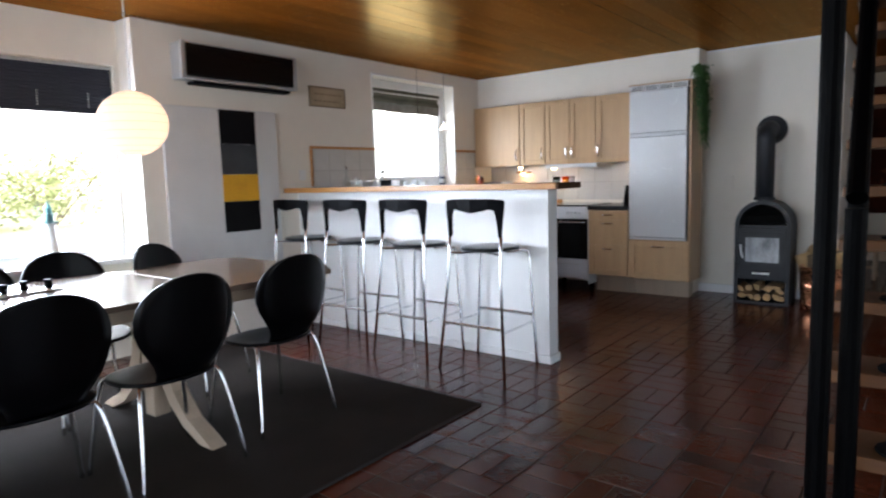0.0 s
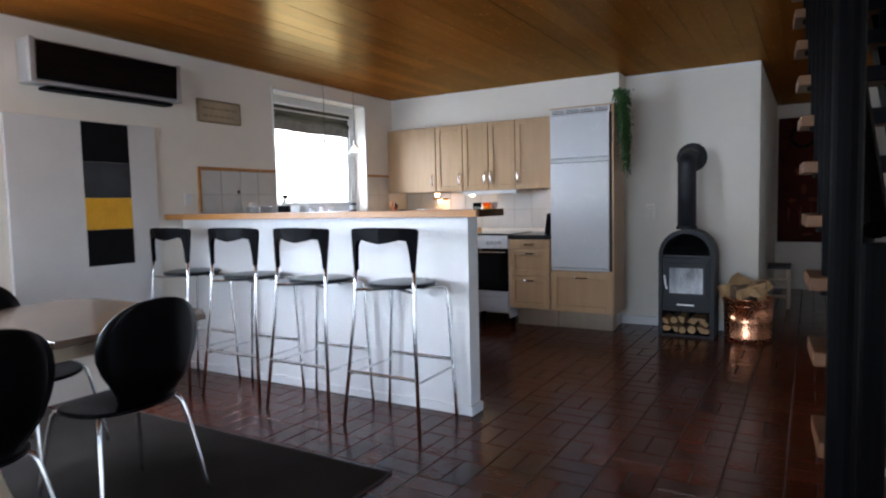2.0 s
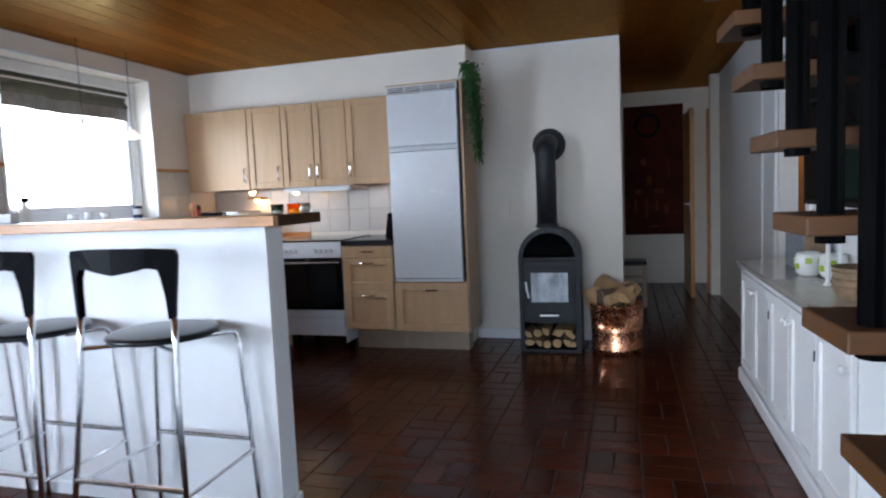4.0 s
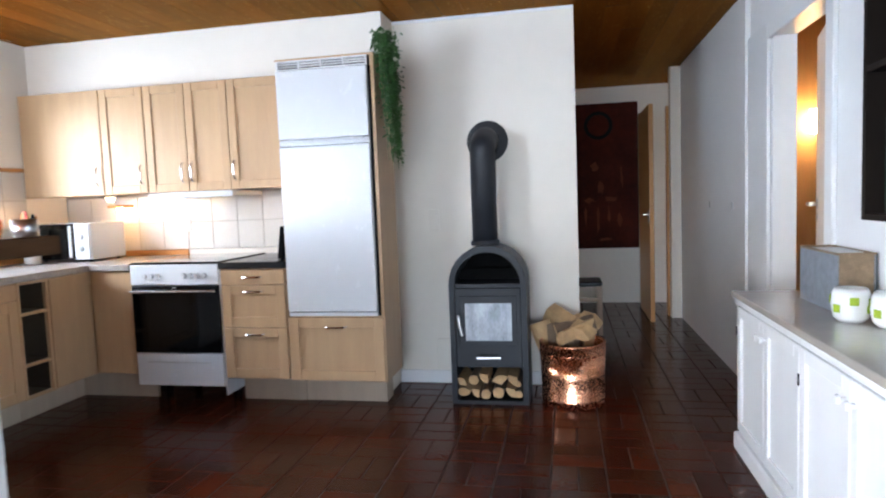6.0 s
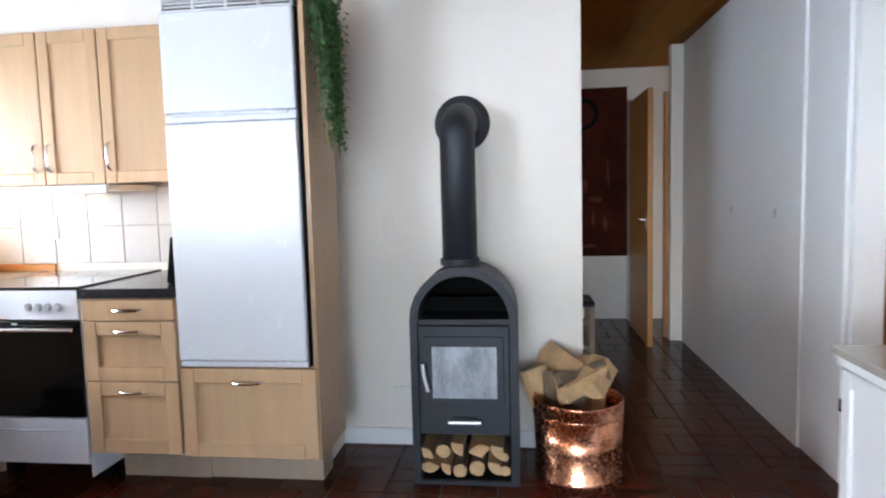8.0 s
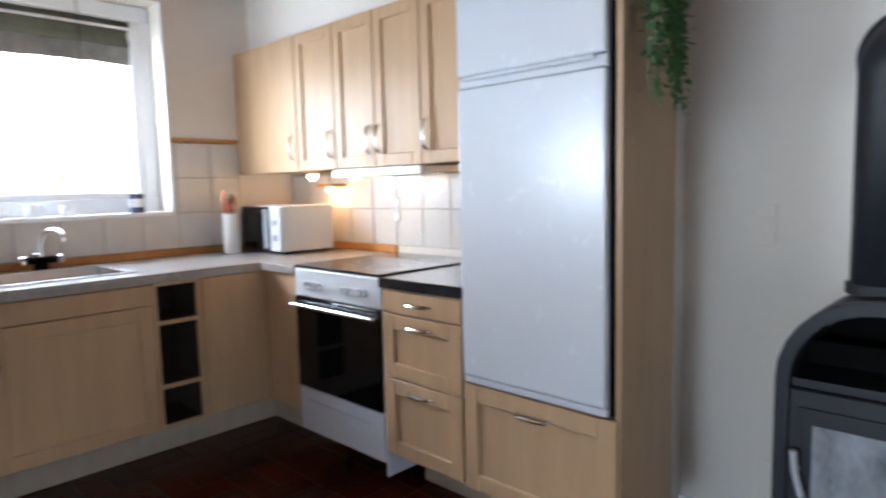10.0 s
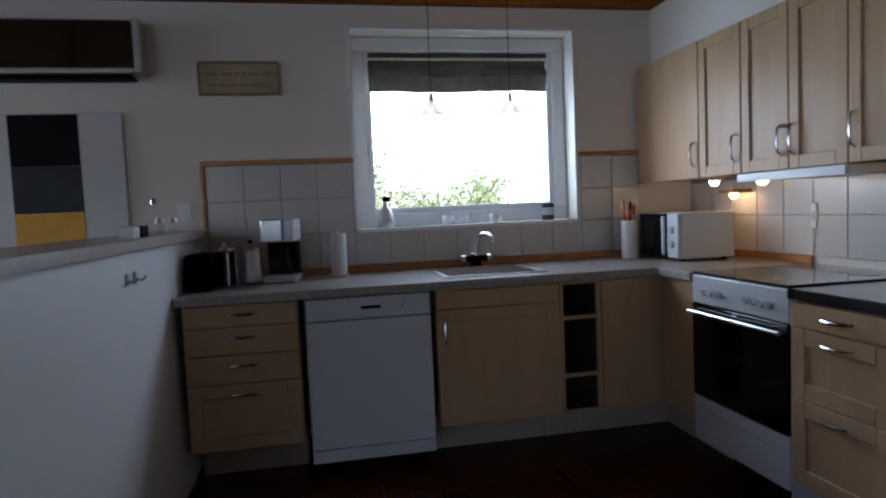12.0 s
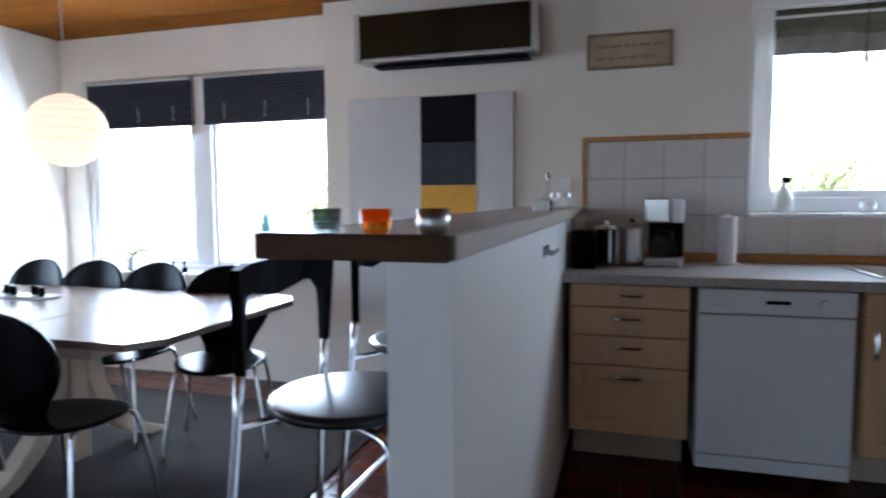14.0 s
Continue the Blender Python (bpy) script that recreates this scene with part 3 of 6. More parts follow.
def bush(name, x, y, h, r, leaves, seed, label):
    rng = random.Random(seed)
    ob = thing(name, label, name, pose(x, y, -0.25))
    limbs = bmesh.new()
    tips = []
    for k in range(9):
        a = rng.uniform(0, 6.28)
        reach = rng.uniform(0.35, 0.95) * r
        top = Vector((math.cos(a) * reach, math.sin(a) * reach, h * rng.uniform(0.45, 0.95)))
        mid = top * 0.5 + Vector((rng.uniform(-.2, .2), rng.uniform(-.2, .2), 0.1 * h))
        own = bmesh.new()
        tube([(0, 0, 0), mid, top], 0.035 * h / 3, 6, own)
        join(limbs, own)
        tips += [top, mid, (top + mid) / 2]
    part("trunk", limbs, TRUNK, ob)
    crown = bmesh.new()
    for k in range(leaves):
        c = rng.choice(tips)
        p = c + Vector((rng.gauss(0, 0.28 * r), rng.gauss(0, 0.28 * r), rng.gauss(0, 0.17 * h)))
        if p.z < 0.05:
            p.z = rng.uniform(0.05, 0.4)
        s = rng.uniform(0.035, 0.085) * (1 + h / 8)
        d = Vector((rng.gauss(0, 1), rng.gauss(0, 1), rng.gauss(0, 1))).normalized()
        e = d.orthogonal().normalized()
        f = d.cross(e)
        vs = [crown.verts.new(p + e * s), crown.verts.new(p + f * s * 0.6), crown.verts.new(p - e * s), crown.verts.new(p - f * s * 0.6)]
        crown.faces.new(vs)
    part("crown", crown, GARDEN, ob)
    return ob


for i, (nm, x, y, h, r, n) in enumerate((("bush", -21, -1.2, 3.3, 2.4, 3200), ("tree", -24, 4.4, 4.4, 2.6, 3600), ("bush", -26, 9.5, 2.6, 2.4, 2200), ("tree", -38, 13.5, 4.2, 2.8, 2400), ("bush", -24, -7.5, 2.4, 2.2, 1800), ("bush", -27, 17, 2.6, 2.4, 1800), ("tree", -40, -8, 4.4, 3.2, 2000), ("bush", -34, 25, 2.8, 2.8, 1800), ("bush", -30, 3.0, 2.0, 2.6, 1800), ("bush", -22, 1.6, 3.3, 2.6, 4200), ("bush", -23, -3.8, 3.0, 2.4, 3000), ("bush", -29, 7.0, 2.8, 2.8, 2600))):
    bush(nm, x, y, h, r, n, 11 + i, "sunlit pale green garden " + nm + " standing in the meadow")

# ---- bar ----
setting("wall_bar", box(W, -1.57, 3.517, 3.635, 0, 1.145), PLASTER_COOL, "white half-height bar wall between dining area and kitchen", "wall")
setting("baseboard", box(W, -1.55, 3.497, 3.516, 0, 0.055, 0.004), WHITE_PAINT, "white baseboard along the bar wall", "baseboard")
setting("baseboard", box(-1.5685, -1.55, 3.5165, 3.635, 0, 0.055, 0.004), WHITE_PAINT, "white baseboard at the end of the bar wall", "baseboard")
top = thing("bar_counter", "beige laminate bar top with oiled oak edge on the wall", "counter")
part("top", box(W + 0.002, -1.435, 3.378, 3.67, 1.1465, 1.184), BARTOP, top)
part("front_edge", box(W + 0.002, -1.435, 3.36, 3.377, 1.1455, 1.185, 0.003), OAK_EDGE, top, "oiled oak front edge")
part("end_edge", box(-1.434, -1.416, 3.36, 3.672, 1.1455, 1.185, 0.003), OAK_UNLIT, top, "oak end edge coloured dark as if unlit")
part("back_edge", box(W + 0.002, -1.435, 3.671, 3.680, 1.147, 1.184, 0.002), BARTOP, top)
for xx in (-2.82, -2.73):
    hk = thing("coat_hook", "small steel hook on the kitchen side of the bar wall", "hook", group="bar hooks")
    part("plate", box(xx - 0.012, xx + 0.012, 3.6355, 3.643, 1.03, 1.07, 0.003), BRUSHED, hk)
    part("hook", tube([(xx, 3.642, 1.045), (xx, 3.665, 1.04), (xx, 3.675, 1.055)], 0.005, 8), BRUSHED, hk)

# ---- kitchen ----
FX, FY = -3.35, 5.95                      # cabinet fronts along the window wall and the stove wall


def bow_handle(parent, c, axis, length=0.12, out=(0, -1, 0), r=0.007):
    """A bowed chrome handle centred at c, lying along axis."""
    a, o, c = Vector(axis), Vector(out), Vector(c)
    pts = curve([c - a * length / 2, c - a * length * 0.36 + o * 0.022, c + o * 0.028, c + a * length * 0.36 + o * 0.022, c + a * length / 2], 5)
    part("handle", tube(pts, r, 8), CHROME, parent, "bowed chrome handle")


def framed_front(name, parent, side, a0, a1, z0, z1, face, handle=None, rail=0.06, mat=None):
    """A frame-and-panel front. side 'x': faces +x on plane x=face, spanning y; side 'y': faces -y on y=face, spanning x."""
    mat = mat or MAPLE
    g, d = 0.0025, 0.019

    def bar(p, q, lo, hi, f0, f1, bm, bevel):
        if side == "x":
            box(face + f0, face + f1, p, q, lo, hi, bevel, bm)
        else:
            box(p, q, face - f1, face - f0, lo, hi, bevel, bm)
    bm = bmesh.new()
    a0, a1, z0, z1 = a0 + g, a1 - g, z0 + g, z1 - g
    if rail and a1 - a0 > rail * 2.6 and z1 - z0 > rail * 2.4:
        bar(a0 + rail - 0.004, a1 - rail + 0.004, z0 + rail - 0.004, z1 - rail + 0.004, 0.0005, 0.008, bm, 0)
        door = part(name, bm, mat, parent)
        for nm, p, q, lo, hi in (("stile", a0, a0 + rail, z0, z1), ("stile", a1 - rail, a1, z0, z1), ("rail", a0 + rail, a1 - rail, z0, z0 + rail), ("rail", a0 + rail, a1 - rail, z1 - rail, z1)):
            own = bmesh.new()
            bar(p, q, lo, hi, 0, d, own, 0.003)
            part(nm, own, mat, door)
    else:
        bar(a0, a1, z0, z1, 0, d, bm, 0.003)
        door = part(name, bm, mat, parent)
    if handle:
        ha, hz, upright, length = handle
        c = (face + d, ha, hz) if side == "x" else (ha, face - d, hz)
        ax = (0, 0, 1) if upright else ((0, 1, 0) if side == "x" else (1, 0, 0))
        bow_handle(door, c, ax, length, (1, 0, 0) if side == "x" else (0, -1, 0))
    return door


PLINTH_Z, TOP_Z = 0.20, 0.862
TOE = 0.255                               # how far the plinths stand back


def base_x(name, y0, y1, label):
    ob = thing(name, label, "cabinet", group="base cabinets")
    part("body", box(W + 0.03, FX - 0.004, y0 + 0.001, y1 - 0.001, PLINTH_Z, TOP_Z), MAPLE, ob)
    part("plinth", box(W + 0.06, FX - TOE, y0 + 0.001, y1 - 0.001, 0.0, PLINTH_Z - 0.001), PLINTH, ob)
    return ob


dc = base_x("drawer_cabinet", 3.668, 4.168, "light maple drawer unit with chrome handles under the worktop")
for z0, z1, r in ((0.762, 0.862, 0), (0.637, 0.762, 0), (0.507, 0.637, 0), (0.205, 0.507, 0.06)):
    framed_front("drawer_front", dc, "x", 3.672, 4.164, z0, z1, FX - 0.003, (3.918, z1 - 0.045, False, 0.13), r)

dw = thing("dishwasher", "white enamelled dishwasher built in under the worktop", "dishwasher")
part("body", box(W + 0.06, FX - 0.02, 4.196, 4.776, 0.095, 0.858), WHITE_METAL, dw)
door = part("door", box(FX - 0.019, FX + 0.012, 4.198, 4.774, 0.158, 0.752, 0.006, segments=2), WHITE_METAL, dw)
panel = part("control_panel", box(FX - 0.019, FX + 0.014, 4.198, 4.774, 0.756, 0.858, 0.006, segments=2), WHITE_METAL, dw)
part("handle_recess", box(FX + 0.0142, FX + 0.0155, 4.45, 4.54, 0.800, 0.815, 0.0005), BLACK_PLASTIC, panel, "grey handle slot")
part("dial", lathe([(0.0, 0.0), (0.019, 0.0), (0.017, 0.012), (0.0, 0.012)], n=16), WHITE_METAL, panel).matrix_basis = pose(FX + 0.014, 4.66, 0.807, 0, 90, 0)
for k in range(3):
    part("button", box(FX + 0.014, FX + 0.017, 4.25 + 0.02 * k, 4.262 + 0.02 * k, 0.79, 0.798, 0.001), SILVER, panel)
part("kickplate", box(FX - 0.019, FX + 0.004, 4.198, 4.774, 0.092, 0.153, 0.003), WHITE_METAL, dw)
for yy in (4.24, 4.72):
    for xx in (FX - 0.22, W + 0.12):
        part("foot", cyl(xx, yy, 0.0, 0.094, 0.022, n=12), BLACK_PLASTIC, dw)

sc = base_x("sink_cabinet", 4.80, 5.415, "light maple sink cabinet with a framed door")
framed_front("drawer_front", sc, "x", 4.80, 5.415, 0.768, 0.86, FX - 0.003, None, 0)
framed_front("door", sc, "x", 4.80, 5.415, 0.205, 0.768, FX - 0.003, (4.835, 0.66, True, 0.13))

ws = thing("wine_shelf", "open maple shelf unit with three dark compartments", "shelf")
# back and thin sheets darken the maple compartments as shade would
part("back", box(FX - 0.30, FX - 0.288, 5.4345, 5.6115, PLINTH_Z, TOP_Z), SHELF_SHADE, ws)
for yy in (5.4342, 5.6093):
    part("shade_sheet", box(FX - 0.287, FX - 0.012, yy, yy + 0.0022, PLINTH_Z + 0.0165, TOP_Z - 0.0165), SHELF_SHADE, ws, "thin sheet coloured dark for the shade inside")
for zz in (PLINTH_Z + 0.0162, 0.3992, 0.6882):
    part("shade_sheet", box(FX - 0.287, FX - 0.012, 5.437, 5.609, zz, zz + 0.0012), SHELF_SHADE, ws, "thin sheet coloured dark for the shade inside")
for yy in (5.418, 5.612):
    part("side_panel", box(W + 0.113, FX + 0.012, yy, yy + 0.016, PLINTH_Z, TOP_Z, 0.001), MAPLE, ws)
for zz in (PLINTH_Z, 0.383, 0.672, TOP_Z - 0.016):
    part("shelf", box(W + 0.113, FX + 0.008, 5.4345, 5.6115, zz, zz + 0.016), MAPLE, ws)
part("plinth", box(W + 0.06, FX - TOE, 5.418, 5.628, 0, PLINTH_Z - 0.001), PLINTH, ws)

cc = thing("corner_cabinet", "light maple corner cabinet with a plain narrow door", "cabinet", group="base cabinets")
part("body", box(W + 0.03, FX - 0.004, 5.631, B - 0.02, PLINTH_Z, TOP_Z), MAPLE, cc)
part("side_body", box(FX - 0.003, -3.045, FY + 0.03, B - 0.02, PLINTH_Z, TOP_Z), MAPLE, cc)
framed_front("door", cc, "x", 5.632, 5.925, 0.205, 0.86, FX - 0.003, None, 0)
framed_front("filler", cc, "y", FX + 0.02, -3.046, 0.205, 0.86, FY + 0.028, None, 0)
part("plinth", box(W + 0.06, FX - TOE, 5.631, FY + 0.19, 0, PLINTH_Z - 0.001), PLINTH, cc)
part("plinth", box(FX - TOE + 0.001, -3.046, FY + 0.19, FY + 0.21, 0, PLINTH_Z - 0.001), PLINTH, cc)

# worktops
wt = thing("worktop", "grey laminate worktop with a wooden back strip on the base cabinets", "worktop")
SX0, SX1, SY0, SY1 = -3.885, -3.46, 4.885, 5.375
wb = box(W + 0.002, FX + 0.03, 3.642, SY0, 0.865, 0.905, 0.004)
box(W + 0.002, FX + 0.03, SY1, B - 0.004, 0.865, 0.905, 0.004, wb)
box(W + 0.002, SX0, SY0, SY1, 0.865, 0.905, 0, wb)
box(SX1, FX + 0.03, SY0, SY1, 0.865, 0.905, 0, wb)
box(FX + 0.03, -3.04, FY - 0.02, B - 0.004, 0.865, 0.905, 0.004, wb)
part("top", wb, WORKTOP, wt)
part("back_strip", box(W + 0.002, W + 0.018, 3.642, B - 0.004, 0.906, 0.945, 0.003), OAK_EDGE, wt, "wooden back strip")
part("back_strip", box(W + 0.018, -3.04, B - 0.02, B - 0.004, 0.906, 0.945, 0.003), OAK_EDGE, wt, "wooden back strip")
sink = thing("sink", "stainless steel sink set into the worktop", "sink")
rim = bmesh.new()
for x0, x1, y0, y1 in ((SX0 - 0.02, SX1 + 0.02, SY0 - 0.02, SY0 + 0.012), (SX0 - 0.02, SX1 + 0.02, SY1 - 0.012, SY1 + 0.02), (SX0 - 0.02, SX0 + 0.012, SY0 + 0.012, SY1 - 0.012), (SX1 - 0.012, SX1 + 0.02, SY0 + 0.012, SY1 - 0.012)):
    box(x0, x1, y0, y1, 0.9055, 0.911, 0.002, rim)
part("rim", rim, BRUSHED, sink)
bowl = bmesh.new()
box(SX0 + 0.001, SX1 - 0.001, SY0 + 0.001, SY1 - 0.001, 0.76, 0.764, 0, bowl)
for x0, x1, y0, y1 in ((SX0 + 0.001, SX1 - 0.001, SY0 + 0.001, SY0 + 0.004), (SX0 + 0.001, SX1 - 0.001, SY1 - 0.004, SY1 - 0.001), (SX0 + 0.001, SX0 + 0.004, SY0, SY1), (SX1 - 0.004, SX1 - 0.001, SY0, SY1)):
    box(x0, x1, y0, y1, 0.764, 0.9055, 0, bowl)
part("bowl", bowl, BRUSHED, sink)
part("drain", cyl(-3.67, 5.13, 0.764, 0.768, 0.03), CHROME, sink)
tap = thing("mixer_tap", "chrome mixer tap with a curved spout and black base", "tap")
part("base", lathe([(0.0, 0.905), (0.034, 0.905), (0.032, 0.935), (0.022, 0.955), (0.0, 0.956)], -3.94, 5.15), BLACK_PLASTIC, tap, "black tap base")
bar_bm = tube([(-3.93, 5.08, 0.955), (-3.93, 5.22, 0.955)], 0.017, 12)
part("valve_body", bar_bm, BLACK_PLASTIC, tap, "dark valve body")
for yy in (5.065, 5.215):
    part("valve_knob", tube([(-3.93, yy, 0.955), (-3.93, yy + 0.02, 0.955)], 0.022, 12), CHROME, tap)
part("spout", tube(curve([(-3.93, 5.15, 0.96), (-3.93, 5.155, 1.04), (-3.905, 5.17, 1.085), (-3.84, 5.195, 1.095), (-3.79, 5.21, 1.07), (-3.785, 5.212, 1.045)], 6), 0.011, 10), CHROME, tap, smooth=True)
part("lever", tube([(-3.93, 5.15, 0.972), (-3.96, 5.12, 0.985)], 0.008, 8), CHROME, tap)

# oven
ov = thing("electric_cooker", "white freestanding cooker with a black glass oven door", "cooker")
part("body", box(-3.032, -2.436, FY + 0.012, B - 0.03, 0.135, 0.898), WHITE_METAL, ov)
part("hob", box(-3.034, -2.434, FY - 0.01, B - 0.025, 0.899, 0.912, 0.003), HOB, ov, "black ceramic hob")
for hx, hy, r in ((-2.90, 6.12, 0.075), (-2.59, 6.12, 0.09), (-2.90, 6.40, 0.09), (-2.59, 6.40, 0.075)):
    part("ring", lathe([(r - 0.003, 0.9122), (r, 0.9122), (r, 0.9126), (r - 0.003, 0.9126)], hx, hy, 32), SILVER, ov)
cp = part("control_panel", box(-3.034, -2.434, FY - 0.012, FY + 0.011, 0.772, 0.897, 0.005, segments=2), WHITE_METAL, ov)
for kx in (-2.93, -2.885, -2.84, -2.66, -2.615, -2.57, -2.525):
    kn = part("knob", lathe([(0.0, 0.0), (0.017, 0.0), (0.015, 0.018), (0.0, 0.02)], n=16), WHITE_METAL, cp)
    kn.matrix_basis = pose(kx, FY - 0.012, 0.828, 90, 0, 0)
    part("pointer", box(kx - 0.002, kx + 0.002, FY - 0.0335, FY - 0.030, 0.824, 0.842), SILVER, cp)
od = part("oven_door", box(-3.03, -2.438, FY - 0.016, FY + 0.011, 0.350, 0.767, 0.004, segments=2), BLACK_GLASS, ov)
part("door_handle", tube([(-3.02, FY - 0.045, 0.735), (-2.448, FY - 0.045, 0.735)], 0.009, 10), CHROME, od, "white steel oven handle")
for hx in (-3.0, -2.468):
    part("handle_post", box(hx - 0.008, hx + 0.008, FY - 0.045, FY - 0.016, 0.728, 0.742, 0.002), CHROME, od)
part("badge", box(-2.745, -2.72, FY - 0.0175, FY - 0.0162, 0.752, 0.760), SILVER, od)
wd = part("warming_drawer", box(-3.03, -2.438, FY - 0.012, FY + 0.011, 0.142, 0.344, 0.004, segments=2), WHITE_METAL, ov)
part("drawer_lip", box(-2.95, -2.52, FY - 0.016, FY - 0.0125, 0.286, 0.293, 0.001), SILVER, wd)
for kx in (-2.98, -2.49):
    for ky in (FY + 0.22, B - 0.1):
        part("foot", cyl(kx, ky, 0.0, 0.134, 0.024, n=12), BLACK_PLASTIC, ov)
part("side_panel", box(-2.434, -2.425, FY - 0.005, FY + 0.3, 0.085, 0.86), WHITE_METAL, ov)

d2 = thing("drawer_cabinet", "light maple unit of three drawers beside the cooker", "cabinet", group="base cabinets")
part("body", box(-2.424, -2.002, FY + 0.004, B - 0.02, PLINTH_Z, TOP_Z), MAPLE, d2)
part("plinth", box(-2.424, -2.002, FY + 0.20, FY + 0.22, 0, PLINTH_Z - 0.001), PLINTH, d2)
for z0, z1, r in ((0.768, 0.86, 0), (0.51, 0.768, 0.06), (0.195, 0.51, 0.06)):
    framed_front("drawer_front", d2, "y", -2.42, -2.004, z0, z1, FY + 0.003, (-2.212, z1 - (0.045 if r == 0 else 0.04), False, 0.12), r)
bt = thing("worktop", "short black stone worktop between cooker and fridge", "worktop")
part("top", box(-2.428, -1.998, FY - 0.025, B - 0.004, 0.865, 0.905, 0.003), DARK_STONE, bt)

# fridge housing
fh = thing("fridge_cabinet", "tall light maple housing with a drawer under the fridge", "cabinet")
part("side_panel", box(-1.425, -1.405, FY + 0.002, 6.295, 0.185, 2.05, 0.001), MAPLE, fh)
part("side_panel", box(-1.999, -1.981, FY + 0.02, 6.32, 0.908, 2.05, 0.001), MAPLE, fh)
part("body", box(-1.98, -1.432, FY + 0.03, 6.29, 0.19, 0.575), MAPLE, fh)
framed_front("drawer_front", fh, "y", -1.995, -1.408, 0.19, 0.572, FY + 0.002, (-1.70, 0.515, False, 0.13), 0.06)
part("plinth", box(-1.999, -1.475, FY + 0.21, FY + 0.235, 0, 0.184), PLINTH, fh)
part("plinth_return", box(-1.495, -1.475, FY + 0.236, 6.295, 0, 0.184), PLINTH, fh)
fr = thing("fridge", "white built-in fridge freezer with recessed handles", "fridge")
part("body", box(-1.978, -1.43, FY + 0.022, 6.29, 0.58, 1.998), WHITE_METAL, fr)
part("fridge_door", box(-1.985, -1.44, FY - 0.028, FY + 0.021, 0.605, 1.565, 0.008, segments=3), WHITE_METAL, fr)
fd = part("freezer_door", box(-1.985, -1.44, FY - 0.028, FY + 0.021, 1.605, 1.995, 0.008, segments=3), WHITE_METAL, fr)
part("handle_strip", box(-1.985, -1.44, FY - 0.020, FY + 0.021, 1.568, 1.602, 0.004), WHITE_METAL, fr, "recessed white handle strip")
part("handle_lip", tube([(-1.95, FY - 0.034, 1.595), (-1.47, FY - 0.034, 1.595)], 0.008, 8), WHITE_METAL, fd)
part("bottom_strip", box(-1.985, -1.44, FY - 0.018, FY + 0.021, 0.578, 0.602, 0.003), WHITE_METAL, fr)
part("gasket", box(-1.438, -1.428, FY - 0.005, FY + 0.03, 0.58, 1.995), BLACK_PLASTIC, fr, "dark door seal")
gr = thing("vent_grille", "white slotted ventilation grille above the fridge", "vent")
part("backing", box(-1.985, -1.44, FY + 0.012, FY + 0.02, 1.999, 2.052), BLACK_PLASTIC, gr)
gf = box(-1.985, -1.44, FY - 0.012, FY + 0.011, 2.044, 2.052)
box(-1.985, -1.44, FY - 0.012, FY + 0.011, 1.999, 2.006, 0, gf)
part("frame", gf, WHITE_PAINT, gr)
for k in range(2):
    part("slat", box(-1.985, -1.44, FY - 0.010, FY + 0.006, 2.016 + 0.014 * k, 2.022 + 0.014 * k), WHITE_PAINT, gr)
for k in range(5):
    xx = -1.985 + k * 0.134
    part("divider", box(xx, xx + 0.009, FY - 0.011, FY + 0.008, 2.006, 2.044), WHITE_PAINT, gr)
setting("wall_nib", box(-1.56, -1.50, 6.332, B - 0.002, 0, CEIL - 0.001), PLASTER, "narrow white return beside the fridge housing", "wall")
setting("housing_top", box(-1.999, -1.405, FY + 0.005, 6.295, 2.0535, 2.068, 0.002), MAPLE, "maple top board of the fridge housing", "trim")

# wall cabinets
UZ0, UZ1, UF = 1.352, 2.045, 6.225
edges = [-3.40, -3.07, -2.77, -2.47, -2.002]
uc = thing("wall_cabinet", "light maple corner wall cabinet with a plain front", "cabinet", group="wall cabinets")
part("body", box(W + 0.003, -3.402, UF + 0.02, 6.327, UZ0, UZ1), MAPLE, uc)
part("lower_body", box(W + 0.003, -3.402, 6.327, B - 0.01, UZ0, UZ1), MAPLE, uc)
framed_front("door", uc, "y", W + 0.006, -3.402, UZ0 - 0.008, UZ1, UF + 0.019, None, 0)
bow_handle(uc, (-3.435, UF, UZ0 + 0.12), (0, 0, 1), 0.13)
for k, (a, b) in enumerate(zip(edges, edges[1:])):
    uc = thing("wall_cabinet", "light maple wall cabinet with a framed door and chrome handle", "cabinet", group="wall cabinets")
    z0 = UZ0
    part("body", box(a + 0.001, b - 0.001, UF + 0.02, B - 0.01, z0 + 0.004, UZ1), MAPLE, uc)
    side = {0: b - 0.035, 1: b - 0.035, 2: a + 0.035, 3: a + 0.035}[k]
    framed_front("door", uc, "y", a, b, z0 - 0.006, UZ1, UF + 0.019, (side, z0 + 0.12, True, 0.13), 0.055)
hood = thing("cooker_hood", "white slimline cooker hood under the wall cabinets", "hood")
part("body", box(-3.05, -2.44, 6.20, B - 0.011, 1.312, 1.345, 0.004), WHITE_METAL, hood)
part("visor", box(-3.05, -2.44, 6.185, 6.199, 1.305, 1.343, 0.003), WHITE_METAL, hood)
part("lamp_lens", lathe([(0.0, 1.288), (0.014, 1.291), (0.024, 1.300), (0.028, 1.3112), (0.0, 1.3115)], -2.985, 6.27, 18), LAMP_WARM, hood, "glowing warm lamp lens")
